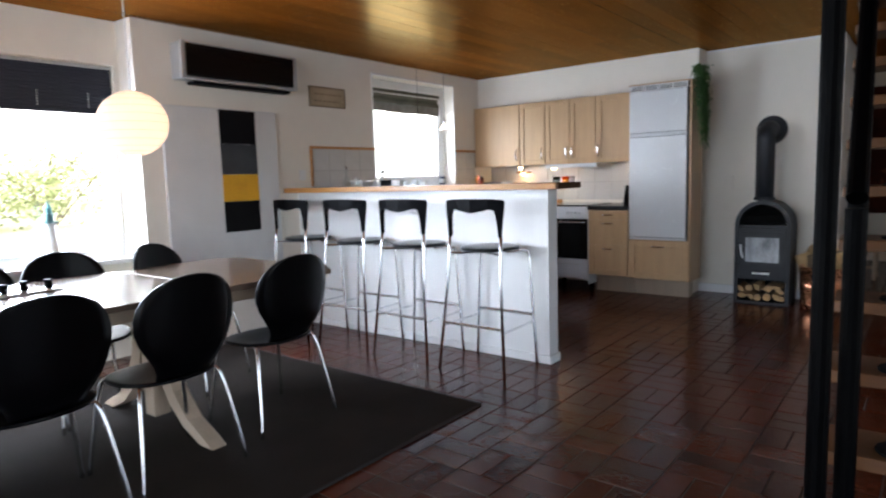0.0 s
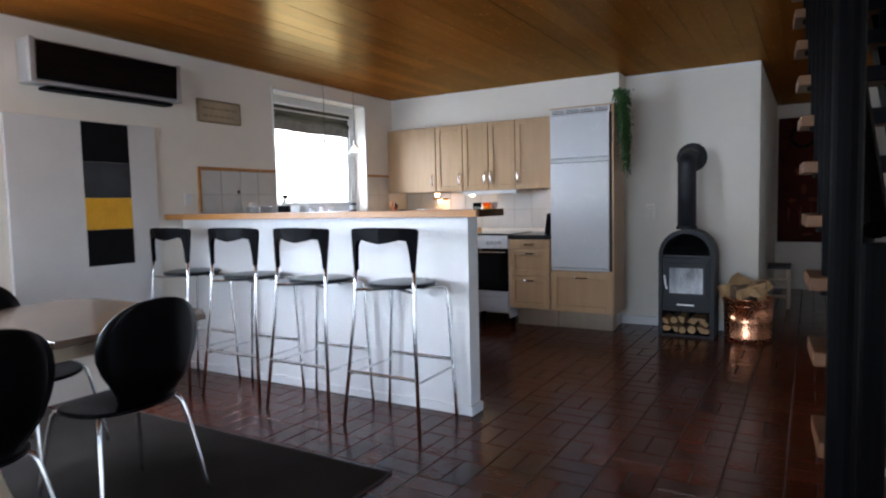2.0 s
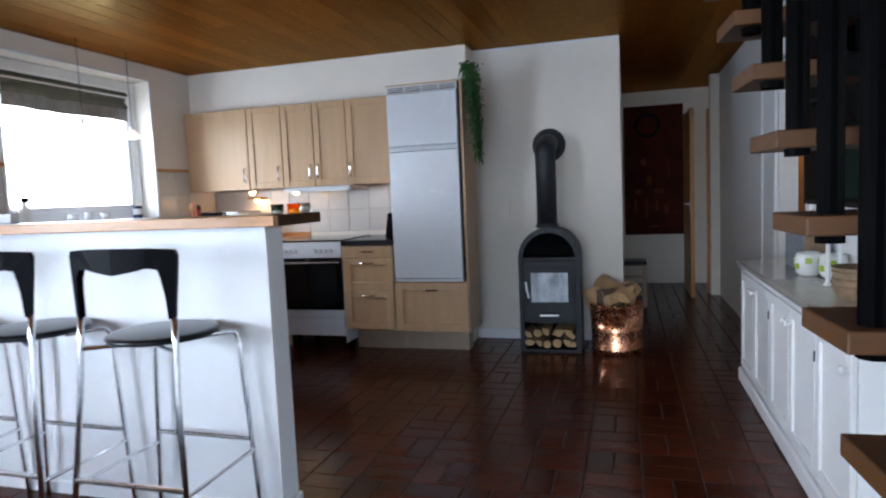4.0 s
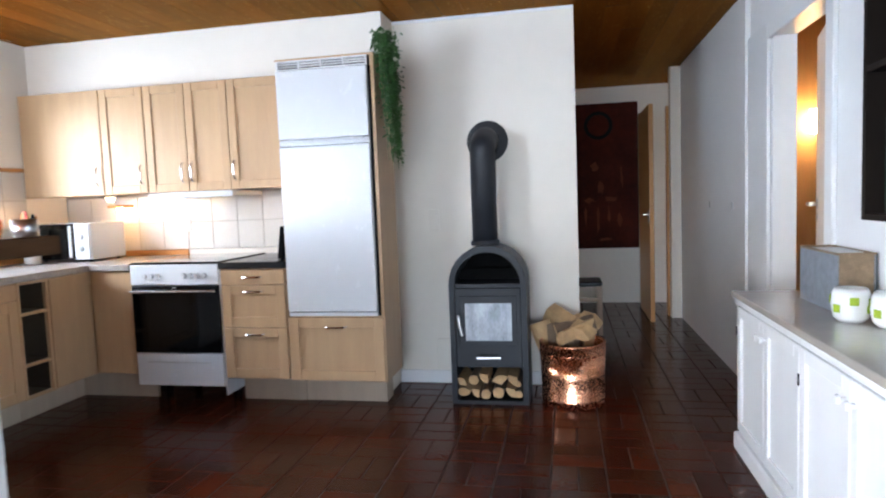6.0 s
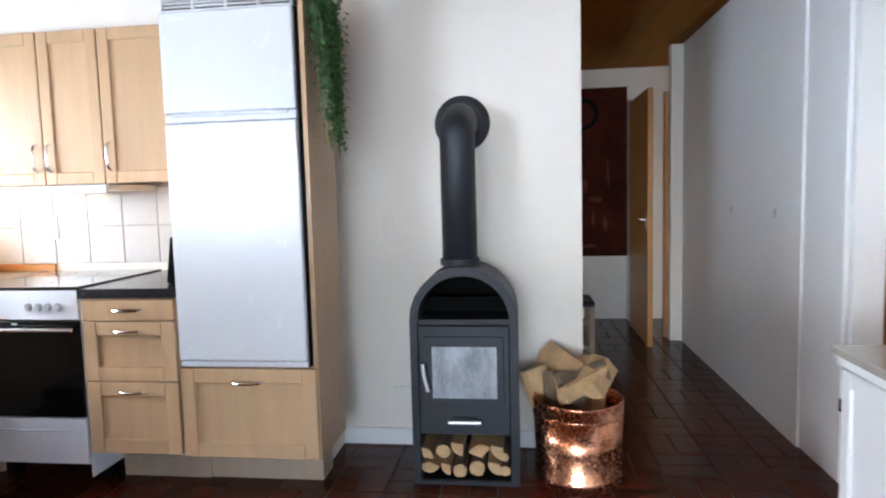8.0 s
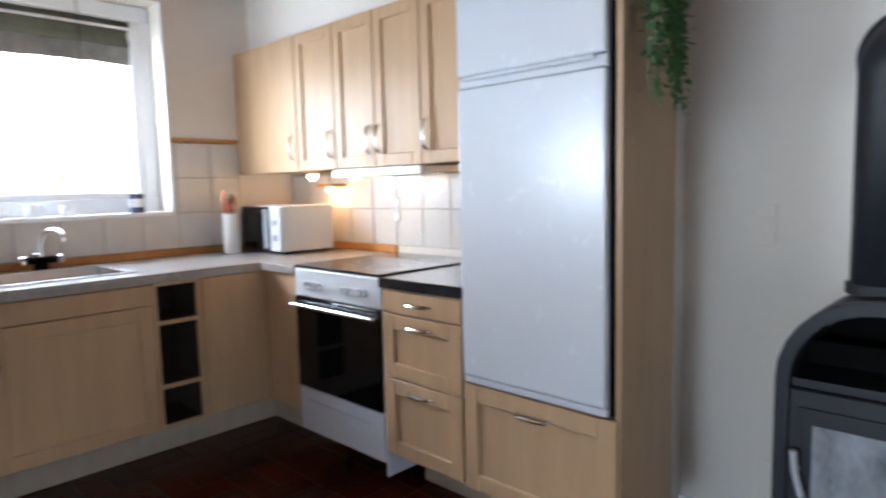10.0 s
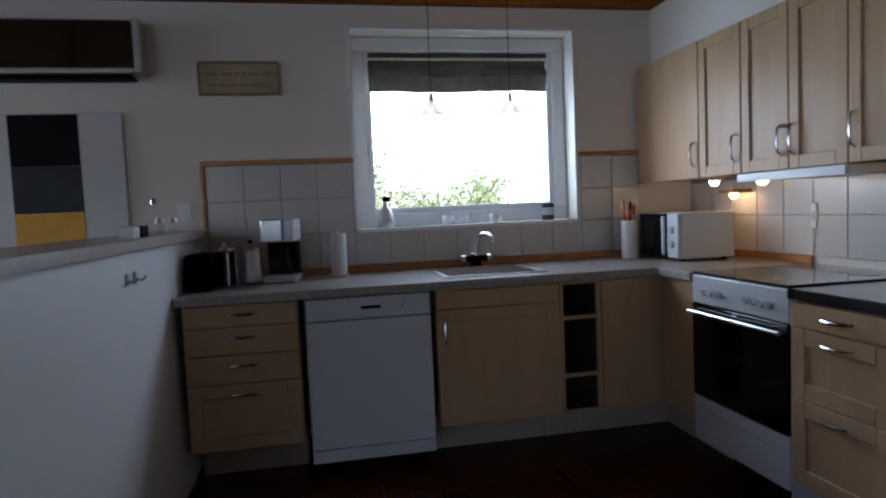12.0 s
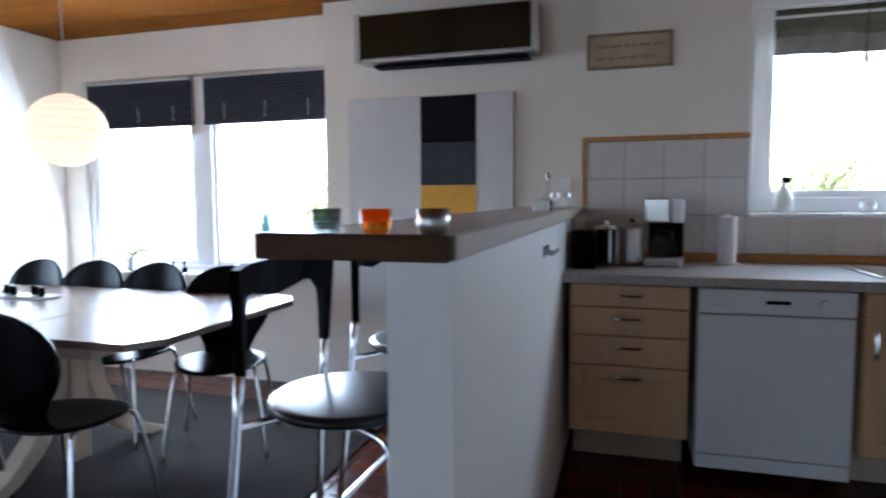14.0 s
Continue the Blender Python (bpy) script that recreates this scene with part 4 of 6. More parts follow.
for lx in (-3.47, -2.10):
    dl = thing("cabinet_light", "small glowing round halogen light under the wall cabinet", "lamp", group="cabinet lights")
    part("housing", lathe([(0.0, 1.345), (0.034, 1.345), (0.034, 1.333), (0.028, 1.330), (0.0, 1.330)], lx, 6.36), WHITE_PAINT, dl)
    part("lens", lathe([(0.0, 1.300), (0.013, 1.303), (0.022, 1.313), (0.026, 1.3295), (0.0, 1.3298)], lx, 6.36, 18), LAMP_WARM, dl, smooth=True)
glow("cabinet_lamp", (-3.50, 6.50, 1.21), 0.11, (1.0, 0.45, 0.14))
glow("cabinet_lamp", (-2.10, 6.42, 1.29), 0.05, (1.0, 0.45, 0.14))
glow("hood_lamp", (-2.96, 6.40, 1.27), 0.08, (1.0, 0.55, 0.22))
wl_ = thing("wall_lamp", "small pine wall lamp glowing warmly under the wall cabinet", "lamp")
part("bracket", box(-3.60, -3.46, 6.47, B - 0.009, 1.262, 1.282, 0.004), OAK_EDGE, wl_, "small pine bracket")
part("bulb", lathe([(0.0, 1.228), (0.014, 1.231), (0.022, 1.242), (0.022, 1.2615), (0.0, 1.2617)], -3.53, 6.52, 16), LAMP_WARM, wl_, "glowing warm bulb", True)

# ---- wood stove ----
st = thing("wood_stove", "grey cast wood stove with an arched top and logs stacked below", "stove")
SXC, SY0_, SY1_ = -0.835, 6.150, 6.46


def arch(half, z0, z1, n=14):
    """Outline of a box with a round top, half wide, from z0 to the crown at z1."""
    pts = [(SXC - half, z0), (SXC + half, z0)]
    for k in range(n + 1):
        a = math.pi * k / n
        pts.append((SXC + half * math.cos(a), z1 - half + half * math.sin(a)))
    return pts


def arch_ring(outer, inner, y0, y1):
    """A hollow arched shell between two outlines with the same number of points."""
    bm = bmesh.new()
    a = [bm.verts.new((x, y0, z)) for x, z in outer]
    b = [bm.verts.new((x, y0, z)) for x, z in inner]
    c = [bm.verts.new((x, y1, z)) for x, z in outer]
    d = [bm.verts.new((x, y1, z)) for x, z in inner]
    n = len(outer)
    for k in range(n):
        j = (k + 1) % n
        bm.faces.new((a[k], a[j], b[j], b[k]))
        bm.faces.new((a[j], a[k], c[k], c[j]))
        bm.faces.new((b[k], b[j], d[j], d[k]))
        bm.faces.new((c[k], d[k], d[j], c[j]))
    bmesh.ops.recalc_face_normals(bm, faces=bm.faces[:])
    bmesh.ops.bevel(bm, geom=[e for e in bm.edges if abs(e.verts[0].co.y - y0) < 1e-5 and abs(e.verts[1].co.y - y0) < 1e-5], offset=0.004, segments=2, affect="EDGES")
    return bm


part("shell", arch_ring(arch(0.230, 0.0, 0.952), arch(0.196, 0.02, 0.914), SY0_, SY1_), IRON, st, smooth=False)
part("back_plate", plate(arch(0.226, 0.004, 0.947), (SY1_ - 0.012, SY1_ - 0.001), "y"), SOOT, st)
part("niche_shelf", box(SXC - 0.196, SXC + 0.196, SY0_ + 0.03, SY1_ - 0.013, 0.700, 0.722), IRON, st)
part("niche_rail", box(SXC - 0.19, SXC + 0.19, SY0_ + 0.16, SY0_ + 0.175, 0.735, 0.80), SOOT, st)
fbx = part("firebox_front", box(SXC - 0.194, SXC + 0.194, SY0_ + 0.006, SY0_ + 0.030, 0.225, 0.699, 0.003), IRON, st)
sd = part("stove_door", box(SXC - 0.17, SXC + 0.17, SY0_ - 0.001, SY0_ + 0.0055, 0.36, 0.655, 0.002), IRON, st)
part("door_glass", box(SXC - 0.135, SXC + 0.14, SY0_ - 0.004, SY0_ - 0.0012, 0.388, 0.612), STOVE_GLASS, sd, "glass with a pale reflection put into its colour")
part("door_handle", tube([(SXC - 0.150, SY0_ - 0.03, 0.425), (SXC - 0.166, SY0_ - 0.03, 0.485), (SXC - 0.172, SY0_ - 0.03, 0.545)], 0.010, 10), SILVER, sd, "steel door handle")
part("handle_stem", tube([(SXC - 0.166, SY0_ - 0.001, 0.49), (SXC - 0.166, SY0_ - 0.03, 0.49)], 0.006, 8), SILVER, sd)
part("ash_handle", tube([(SXC - 0.07, SY0_ - 0.018, 0.288), (SXC + 0.07, SY0_ - 0.018, 0.288)], 0.009, 10), SILVER, st, "steel ash drawer handle")
for hx_ in (-0.06, 0.06):
    part("handle_stem", tube([(SXC + hx_, SY0_ + 0.006, 0.288), (SXC + hx_, SY0_ - 0.018, 0.288)], 0.005, 8), CHROME, st)
for k in range(6):
    part("ash_slot", box(SXC - 0.05 + k * 0.018, SXC - 0.038 + k * 0.018, SY0_ + 0.0045, SY0_ + 0.0058, 0.298, 0.306), SOOT, st)
FXC = SXC - 0.022                         # the flue sits a little off the middle
pipe = tube([(FXC, 6.325, 0.945)] + [Vector((FXC, 6.325, 1.465))] + curve([(FXC, 6.325, 1.475), (FXC, 6.3258, 1.53), (FXC, 6.40, 1.575), (FXC, 6.46, 1.593), (FXC, 6.585, 1.595)], 5), 0.078, 24)
part("flue_pipe", pipe, IRON, st, smooth=True)
ros = lathe([(0.0, 0.0), (0.134, 0.0), (0.132, 0.012), (0.10, 0.022), (0.0, 0.022)], n=32)
ro = part("flue_rosette", ros, IRON, st)
ro.matrix_basis = pose(FXC, 6.588, 1.592, 90, 0, 0)
part("flue_collar", cyl(FXC, 6.325, 0.945, 0.972, 0.088, n=24), IRON, st)
part("base_plate", box(SXC - 0.19, SXC + 0.19, SY0_ + 0.01, SY1_ - 0.013, 0.0205, 0.026), SOOT, st)


def log_mesh(r, length, seed, split):
    """A split or round billet lying along y, its near end at y = 0."""
    rng = random.Random(seed)
    if split:
        a0 = rng.uniform(0, 6.28)
        spread = rng.uniform(1.5, 2.6)
        outline = [(0, 0)] + [(r * 1.5 * math.cos(a0 + spread * k / 6), r * 1.5 * math.sin(a0 + spread * k / 6)) for k in range(7)]
        cx = sum(p[0] for p in outline) / 8
        cz = sum(p[1] for p in outline) / 8
        outline = [(p[0] - cx, p[1] - cz) for p in outline]
    else:
        outline = [(r * (1 + rng.uniform(-0.08, 0.08)) * math.cos(6.283 * k / 12), r * (1 + rng.uniform(-0.08, 0.08)) * math.sin(6.283 * k / 12)) for k in range(12)]
    return plate(outline, (0, length), "y")


def log(m, r, length, seed, split, group, label):
    ob = thing("firewood_log", label, "firewood", m, group)
    bm = log_mesh(r, length, seed, split)
    part("billet", bm, BARK if not split else LOG_END, ob)
    cap = log_mesh(r * 0.93, 0.003, seed, split)
    c = part("cut_end", cap, LOG_END, ob, "pale sawn end")
    c.matrix_basis = pose(0, -0.0032, 0)


rng = random.Random(4)
row = ((-0.165, 0.062, 0.033, 1), (-0.095, 0.058, 0.030, 1), (-0.03, 0.057, 0.032, 0), (0.045, 0.062, 0.036, 0), (0.12, 0.060, 0.034, 1), (0.168, 0.058, 0.024, 0), (-0.168, 0.135, 0.03, 1), (-0.10, 0.142, 0.032, 0), (-0.045, 0.145, 0.036, 1), (0.055, 0.152, 0.04, 1), (0.13, 0.138, 0.036, 1), (0.165, 0.118, 0.02, 0))
for k, (dx, z, r, sp) in enumerate(row):
    log(pose(SXC + dx, SY0_ + 0.02 + rng.uniform(0, 0.02), z, 0, rng.uniform(-40, 40), 0), r, 0.235, 40 + k, bool(sp), "logs in the stove base", "pale split firewood log stacked under the wood stove")

# copper log bucket
cb = thing("copper_bucket", "hammered copper bucket standing on the floor beside the stove", "bucket", pose(-0.35, 6.27, 0) @ Matrix.Diagonal((0.92, 0.92, 1, 1)))
wallp = [(0.0, 0.0), (0.196, 0.0), (0.20, 0.006), (0.201, 0.03), (0.206, 0.036), (0.201, 0.044), (0.203, 0.30), (0.210, 0.308), (0.204, 0.316), (0.206, 0.355), (0.212, 0.362), (0.206, 0.368), (0.198, 0.362), (0.195, 0.02), (0.0, 0.02)]
part("body", lathe(wallp[:11] + wallp[13:], n=48), COPPER, cb, smooth=True)
part("rim", lathe([(0.1995, 0.356), (0.206, 0.3555), (0.213, 0.362), (0.207, 0.369), (0.199, 0.364)], n=48), COPPER, cb, "rolled copper rim", True)
part("band", lathe([(0.2035, 0.300), (0.2115, 0.308), (0.2035, 0.316)], n=48), COPPER, cb, smooth=True)
for k, (x_, y_, z_, rx, ry, rz, r, sp) in enumerate(((-0.07, -0.02, 0.17, 62, 0, 20, 0.055, 0), (0.06, 0.05, 0.17, 66, 0, -25, 0.05, 1), (0.0, 0.09, 0.17, 70, 0, 170, 0.06, 0), (-0.10, 0.06, 0.18, 68, 0, 70, 0.052, 1))):
    log(pose(-0.35 + 0.92 * x_, 6.27 + 0.92 * y_, z_, rx, ry, rz), r, 0.30, 70 + k, bool(sp), "logs in the copper bucket", "rough split firewood log standing in the copper bucket")
for k, (x_, y_, z_, rz, r, sp) in enumerate(((-0.08, -0.08, 0.395, -50, 0.050, 1), (-0.10, 0.04, 0.40, -78, 0.054, 0), (0.09, 0.05, 0.40, 12, 0.052, 1), (0.04, -0.07, 0.41, -20, 0.048, 1), (0.00, 0.05, 0.435, 38, 0.046, 1))):
    log(pose(-0.35 + 0.92 * x_, 6.27 + 0.92 * y_, z_, 14, 12, rz), r, 0.235, 80 + k, bool(sp), "logs in the copper bucket", "rough split firewood log heaped on the copper bucket")

# hanging plant
hp = thing("hanging_plant", "trailing green ivy hanging down the side of the fridge housing", "plant")
leaves = bmesh.new()
rng = random.Random(9)
part("pot", lathe([(0.0, 2.069), (0.03, 2.069), (0.034, 2.088), (0.030, 2.09), (0.0, 2.086)], -1.445, 6.04, 16), CERAMIC, hp)
for s in range(38):
    a = rng.uniform(-1.6, 1.6)
    length = rng.uniform(0.25, 0.70) if s % 5 else rng.uniform(0.55, 0.74)
    bx, by = -1.385 + 0.045 * math.cos(a), 6.04 + 0.06 * math.sin(a)
    pts = [(-1.45, 6.04, 2.088), (-1.42, 6.04 + 0.03 * math.sin(a), 2.16), (bx, by, 2.15)]
    for q in range(1, 7):
        f = q / 6
        pts.append((bx + 0.035 * f + rng.uniform(-.008, .008), by + rng.uniform(-.012, .012) + 0.03 * f, 2.15 - length * f))
    part("stem", tube(pts, 0.0018, 4), LEAF, hp)
    for q in range(int(length * 95) + 10):
        f = q / (length * 95 + 10)
        z = 2.19 - (length + 0.03) * f
        wide = 1.2 - 0.85 * f
        c = Vector((max(-1.398, bx + 0.035 * f + rng.gauss(0, 0.022 * wide)), by + 0.03 * f + rng.gauss(0, 0.034 * wide), z))
        d = Vector((rng.gauss(0.3, 1), rng.gauss(0, 1), rng.gauss(-0.7, 0.6))).normalized()
        e = d.cross(Vector((0, 0, 1))).normalized()
        nrm = d.cross(e)
        L = rng.uniform(0.018, 0.036)
        vs = [leaves.verts.new(c), leaves.verts.new(c + d * L * 0.5 + e * L * 0.36 + nrm * 0.002), leaves.verts.new(c + d * L), leaves.verts.new(c + d * L * 0.5 - e * L * 0.36 + nrm * 0.002)]
        leaves.faces.new(vs)
foliage = part("foliage", leaves, LEAF, hp)
tagged(foliage, kind="stuff")
# hatch in the chimney wall and a switch
hat = thing("chimney_hatch", "white painted flue cleaning hatch in the wall", "hatch")
part("panel", box(-1.24, -1.03, B - 0.008, B - 0.001, 0.10, 0.30, 0.003), PLASTER, hat)
sw = thing("light_switch", "white wall switch plate", "switch")
part("plate", box(-1.26, -1.19, B - 0.010, B - 0.001, 1.03, 1.17, 0.003), PLASTER, sw)
part("rocker", box(-1.245, -1.205, B - 0.014, B - 0.0102, 1.07, 1.13, 0.002), PLASTER, sw)

# ---- stair ----
RISE, GOING, TDEPTH, TWIDE = 0.190, 0.206, 0.235, 0.66
stair = thing("open_stair", "open oak stair with dark step mats on black steel posts", "stair", pose(0.121, 2.255, 0, 0, 0, 3.7))
for k in range(-2, 10):
    zt = 0.584 + RISE * k
    y0 = GOING * k
    tr = part("tread", box(0, TWIDE, y0, y0 + TDEPTH, zt - 0.042, zt, 0.004, segments=2), TREAD, stair)
    arc = [(TWIDE - 0.03, y0 - 0.006), (TWIDE - 0.03, y0 + 0.17)] + [(0.24 - 0.11 * math.sin(math.pi * q / 8), y0 + 0.082 + 0.088 * math.cos(math.pi * q / 8)) for q in range(9)]
    mt = plate(arc, (zt + 0.0005, zt + 0.009), "z")
    box(0.17, TWIDE - 0.03, y0 - 0.016, y0 - 0.001, zt - 0.052, zt + 0.009, 0.004, mt)
    part("step_mat", mt, MAT, tr, "dark half-round step mat over the nosing")
    part("post", tube([(0.062, y0 + 0.055, zt - 0.06), (0.062, y0 + 0.055, min(zt + 0.92, 3.3))], 0.026, 14), BLACK_STEEL, stair)
    part("post_cap", cyl(0.062, y0 + 0.055, zt - 0.060, zt - 0.043, 0.028, n=14), BLACK_STEEL, stair)
    if k > -2:
        part("spacer", tube([(0.36, y0 + 0.06, zt - RISE), (0.36, y0 + 0.06, zt - 0.043)], 0.02, 12), BLACK_STEEL, stair)
yb = -2 * GOING
part("stringer", plate([(yb + 0.02, 0.0), (yb + 0.18, 0.0), (yb + 0.14 + GOING * 11.2, 0.06 + RISE * 11.0), (yb - 0.02 + GOING * 11.2, 0.06 + RISE * 11.0)], (0.32, 0.40), "x"), BLACK_STEEL, stair, "black steel spine under the treads")
part("handrail", tube([(0.062, yb + 0.055, 1.15), (0.062, yb + 0.055 + GOING * 10, 1.15 + RISE * 10)], 0.026, 12), BLACK_STEEL, stair)
part("newel_post", tube([(0.0, yb - 0.05, 0.0), (0.0, yb - 0.05, 2.395)], 0.026, 14), BLACK_STEEL, stair)

# ---- dresser ----
DX0, DX1, DY0, DY1, DZ = 0.40, 0.742, 3.62, 5.62, 0.725
dr = thing("sideboard", "long white painted sideboard with panelled doors", "sideboard")
part("body", box(DX0 + 0.018, DX1, DY0 + 0.01, DY1 - 0.01, 0.085, DZ), WHITE_PAINT, dr)
part("plinth", box(DX0 - 0.012, DX1, DY0, DY1 + 0.012, 0.0, 0.084, 0.008), WHITE_PAINT, dr)
part("top", box(DX0 - 0.018, DX1, DY0 - 0.01, DY1 + 0.02, DZ + 0.001, DZ + 0.028, 0.005, segments=2), DRESSER_TOP, dr, "glossy grey-beige top")
part("moulding", box(DX0 - 0.006, DX1, DY0 - 0.002, DY1 + 0.008, DZ - 0.03, DZ, 0.004), WHITE_PAINT, dr)
nd = 5
for k in range(nd):
    a = DY0 + 0.02 + (DY1 - DY0 - 0.04) * k / nd
    b = DY0 + 0.02 + (DY1 - DY0 - 0.04) * (k + 1) / nd
    d = framed_front("door", dr, "x", a, b, 0.10, DZ - 0.035, DX0 + 0.017, None, 0.05, WHITE_PAINT)
    d.matrix_basis = Matrix.Translation((2 * (DX0 + 0.017), 0, 0)) @ Matrix.Diagonal((-1, 1, 1, 1))
    ky = b - 0.03 if k % 2 == 1 else a + 0.03
    kn = part("knob", lathe([(0.0, 0.0), (0.008, 0.0), (0.007, 0.012), (0.015, 0.018), (0.013, 0.028), (0.0, 0.03)], n=14), WHITE_PAINT, dr, "white turned knob")
    kn.matrix_basis = pose(DX0 - 0.002, ky, 0.62, 0, -90, 0)
    part("hinge", box(DX0 - 0.006, DX0 - 0.001, (a if k % 2 else b) - 0.004, (a if k % 2 else b) + 0.004, 0.55, 0.59), BLACK_STEEL, dr)

zb = DZ + 0.0285
bx = thing("storage_box", "woven storage box on the sideboard, sides coloured for cool and warm light", "box", pose(0.668, 5.235, zb))
part("bottom", box(-0.065, 0.065, -0.185, 0.185, 0, 0.006), GREY_BOX, bx)
# sides coloured apart: bluish grey for daylight, brown end for warm light
for x0, x1, y0, y1, m_, lb in ((-0.065, -0.058, -0.185, 0.185, GREY_BOX, ""), (0.058, 0.065, -0.185, 0.185, GREY_BOX, ""), (-0.058, 0.058, -0.185, -0.178, WICKER, "end coloured brown as in warm light"), (-0.058, 0.058, 0.178, 0.185, GREY_BOX, "")):
    part("side", box(x0, x1, y0, y1, 0.0062, 0.215, 0.0015), m_, bx, lb)
    part("rim", box(x0 - 0.002, x1 + 0.002, y0 - (0.002 if y1 - y0 > 0.1 else 0.0015), y1 + (0.002 if y1 - y0 > 0.1 else 0.0015), 0.2152, 0.223 + (0.0 if y1 - y0 > 0.1 else 0.001), 0.002), WICKER, bx, "brown woven rim")
part("paper", box(-0.05, 0.05, -0.12, 0.10, 0.007, 0.221), PAPER_WHITE, bx, "white paper inside")
wk = thing("wicker_basket", "brown wicker basket on the sideboard", "basket", pose(0.625, 4.27, zb))
wsb = lathe([(0.0, 0.0), (0.085, 0.0), (0.10, 0.03), (0.104, 0.115), (0.109, 0.122), (0.100, 0.122), (0.095, 0.03), (0.0, 0.012)], n=28)
part("body", wsb, WICKER, wk, smooth=True)
for q in range(3):
    part("weave_band", lathe([(0.100, 0.035 + 0.03 * q), (0.1075, 0.043 + 0.03 * q), (0.101, 0.052 + 0.03 * q)], n=28), WICKER, wk)
for (px, py) in ((0.592, 4.905), (0.672, 4.80)):
    pt = thing("green_patterned_pot", "white ceramic pot with lime green squares on the sideboard", "pot", pose(px, py, zb), "patterned pots")
    part("body", lathe([(0.0, 0.0), (0.038, 0.0), (0.055, 0.018), (0.062, 0.06), (0.058, 0.10), (0.050, 0.118), (0.044, 0.116), (0.05, 0.06), (0.0, 0.02)], n=28), CERAMIC, pt, smooth=True)
    for k in range(7):
        a = 6.283 * k / 7
        sq = box(-0.001, 0.003, -0.014, 0.014, -0.014, 0.014, 0.002)
        s = part("green_square", sq, GREEN_GLAZE, pt)
        s.matrix_basis = pose(0.0605 * math.cos(a), 0.0605 * math.sin(a), 0.05 + (0.028 if k % 2 else 0), 0, 0, math.degrees(a))
for cx_, cy_ in ((0.590, 4.585), (0.628, 4.555)):
    can = thing("candlestick", "slim white candlestick on the sideboard", "candlestick", pose(cx_, cy_, zb), "candlesticks")
    part("base", lathe([(0.0, 0.0), (0.018, 0.0), (0.017, 0.006), (0.009, 0.012), (0.008, 0.10), (0.011, 0.106), (0.011, 0.118), (0.0, 0.118)], n=18), CERAMIC, can)
    part("candle", cyl(0, 0, 0.1185, 0.21, 0.0095, n=14), CERAMIC, can)
sm = thing("small_figurine", "small white ceramic ornament on the sideboard", "ornament", pose(0.69, 4.56, zb))
part("body", lathe([(0.0, 0.0), (0.020, 0.0), (0.022, 0.02), (0.012, 0.04), (0.014, 0.052), (0.0, 0.064)], n=16), CERAMIC, sm, smooth=True)
wc = thing("dark_wall_cabinet", "black-stained open wall cabinet hanging above the sideboard", "cabinet")
part("back", box(0.725, 0.742, 3.45, 4.62, 1.12, 2.36), DARK_SHAFT, wc)
for yy in (3.45, 4.60):
    part("side_panel", box(0.50, 0.7245, yy, yy + 0.02, 1.12, 2.36, 0.002), DARK_SHAFT, wc)
for zz in (1.12, 1.55, 1.96, 2.34):
    part("shelf", box(0.50, 0.7245, 3.4705, 4.5995, zz, zz + 0.02, 0.002), DARK_SHAFT, wc)
gb = thing("green_folder", "dark green box standing in the black wall cabinet", "box", pose(0.60, 4.42, 1.1405))
part("body", box(-0.07, 0.07, -0.13, 0.13, 0, 0.29, 0.004), GREEN_DARK, gb)

# ---- hallway ----
ar = thing("hall_painting", "large dark red abstract painting on the hallway wall", "painting")
part("canvas", box(-0.28, 0.42, 9.715, 9.748, 0.62, 2.22, 0.003), RED_ART, ar)
orx = lathe([(0.115, 0.0), (0.155, 0.0), (0.15, 0.004), (0.12, 0.004)], n=28)
ring = part("dark_ring", orx, PAINT_BLACK, ar, "faint dark painted ring")
ring.matrix_basis = pose(0.0, 9.7145, 1.98, 90, 0, 0)
ART_GLOW = material("rust_orange_paint", (0.13, 0.030, 0.011), 0.6, vary=0.5, scale=9, bump=0.3, spec=0.2)
rng = random.Random(31)
for cx_, cz_, w_, h_ in ((-0.10, 1.16, 0.075, 0.035), (0.14, 1.17, 0.085, 0.03), (0.02, 1.30, 0.03, 0.10), (-0.15, 0.98, 0.02, 0.12), (-0.02, 0.94, 0.022, 0.15), (0.10, 1.00, 0.02, 0.11), (0.22, 0.92, 0.03, 0.09), (-0.05, 1.52, 0.05, 0.06), (0.24, 1.40, 0.025, 0.12), (0.05, 0.72, 0.09, 0.02)):
    blot = [(cx_ + w_ * rng.uniform(0.35, 1.3) * math.cos(q * 0.628), cz_ + h_ * rng.uniform(0.35, 1.3) * math.sin(q * 0.628)) for q in range(10)]
    part("brush_stroke", plate(blot, (9.7125, 9.7145), "y"), ART_GLOW, ar, "rust orange brush stroke")
od_ = thing("door_1", "orange pine door standing open at the end of the hallway", "door", pose(0.41, 9.0, 0, 0, 0, 0), kind="structure")
part("leaf", box(-0.02, 0.02, -0.42, 0.40, 0.01, 2.03, 0.002), PINE_DOOR, od_)
part("door_handle", tube([(-0.022, -0.36, 1.02), (-0.06, -0.36, 1.02), (-0.06, -0.26, 1.02)], 0.009, 8), BRUSHED, od_)
part("rose", box(-0.026, -0.0205, -0.38, -0.34, 0.94, 1.06, 0.002), BRUSHED, od_)
fr1 = thing("door_frame", "pine door frame at the end of the hallway", "door frame", kind="structure")
part("jamb", box(0.60, 0.70, 8.95, 9.02, 0, 2.05), PINE_DOOR, fr1)
part("jamb", box(0.42, 0.46, 9.55, 9.745, 0, 2.08), WHITE_PAINT, fr1)
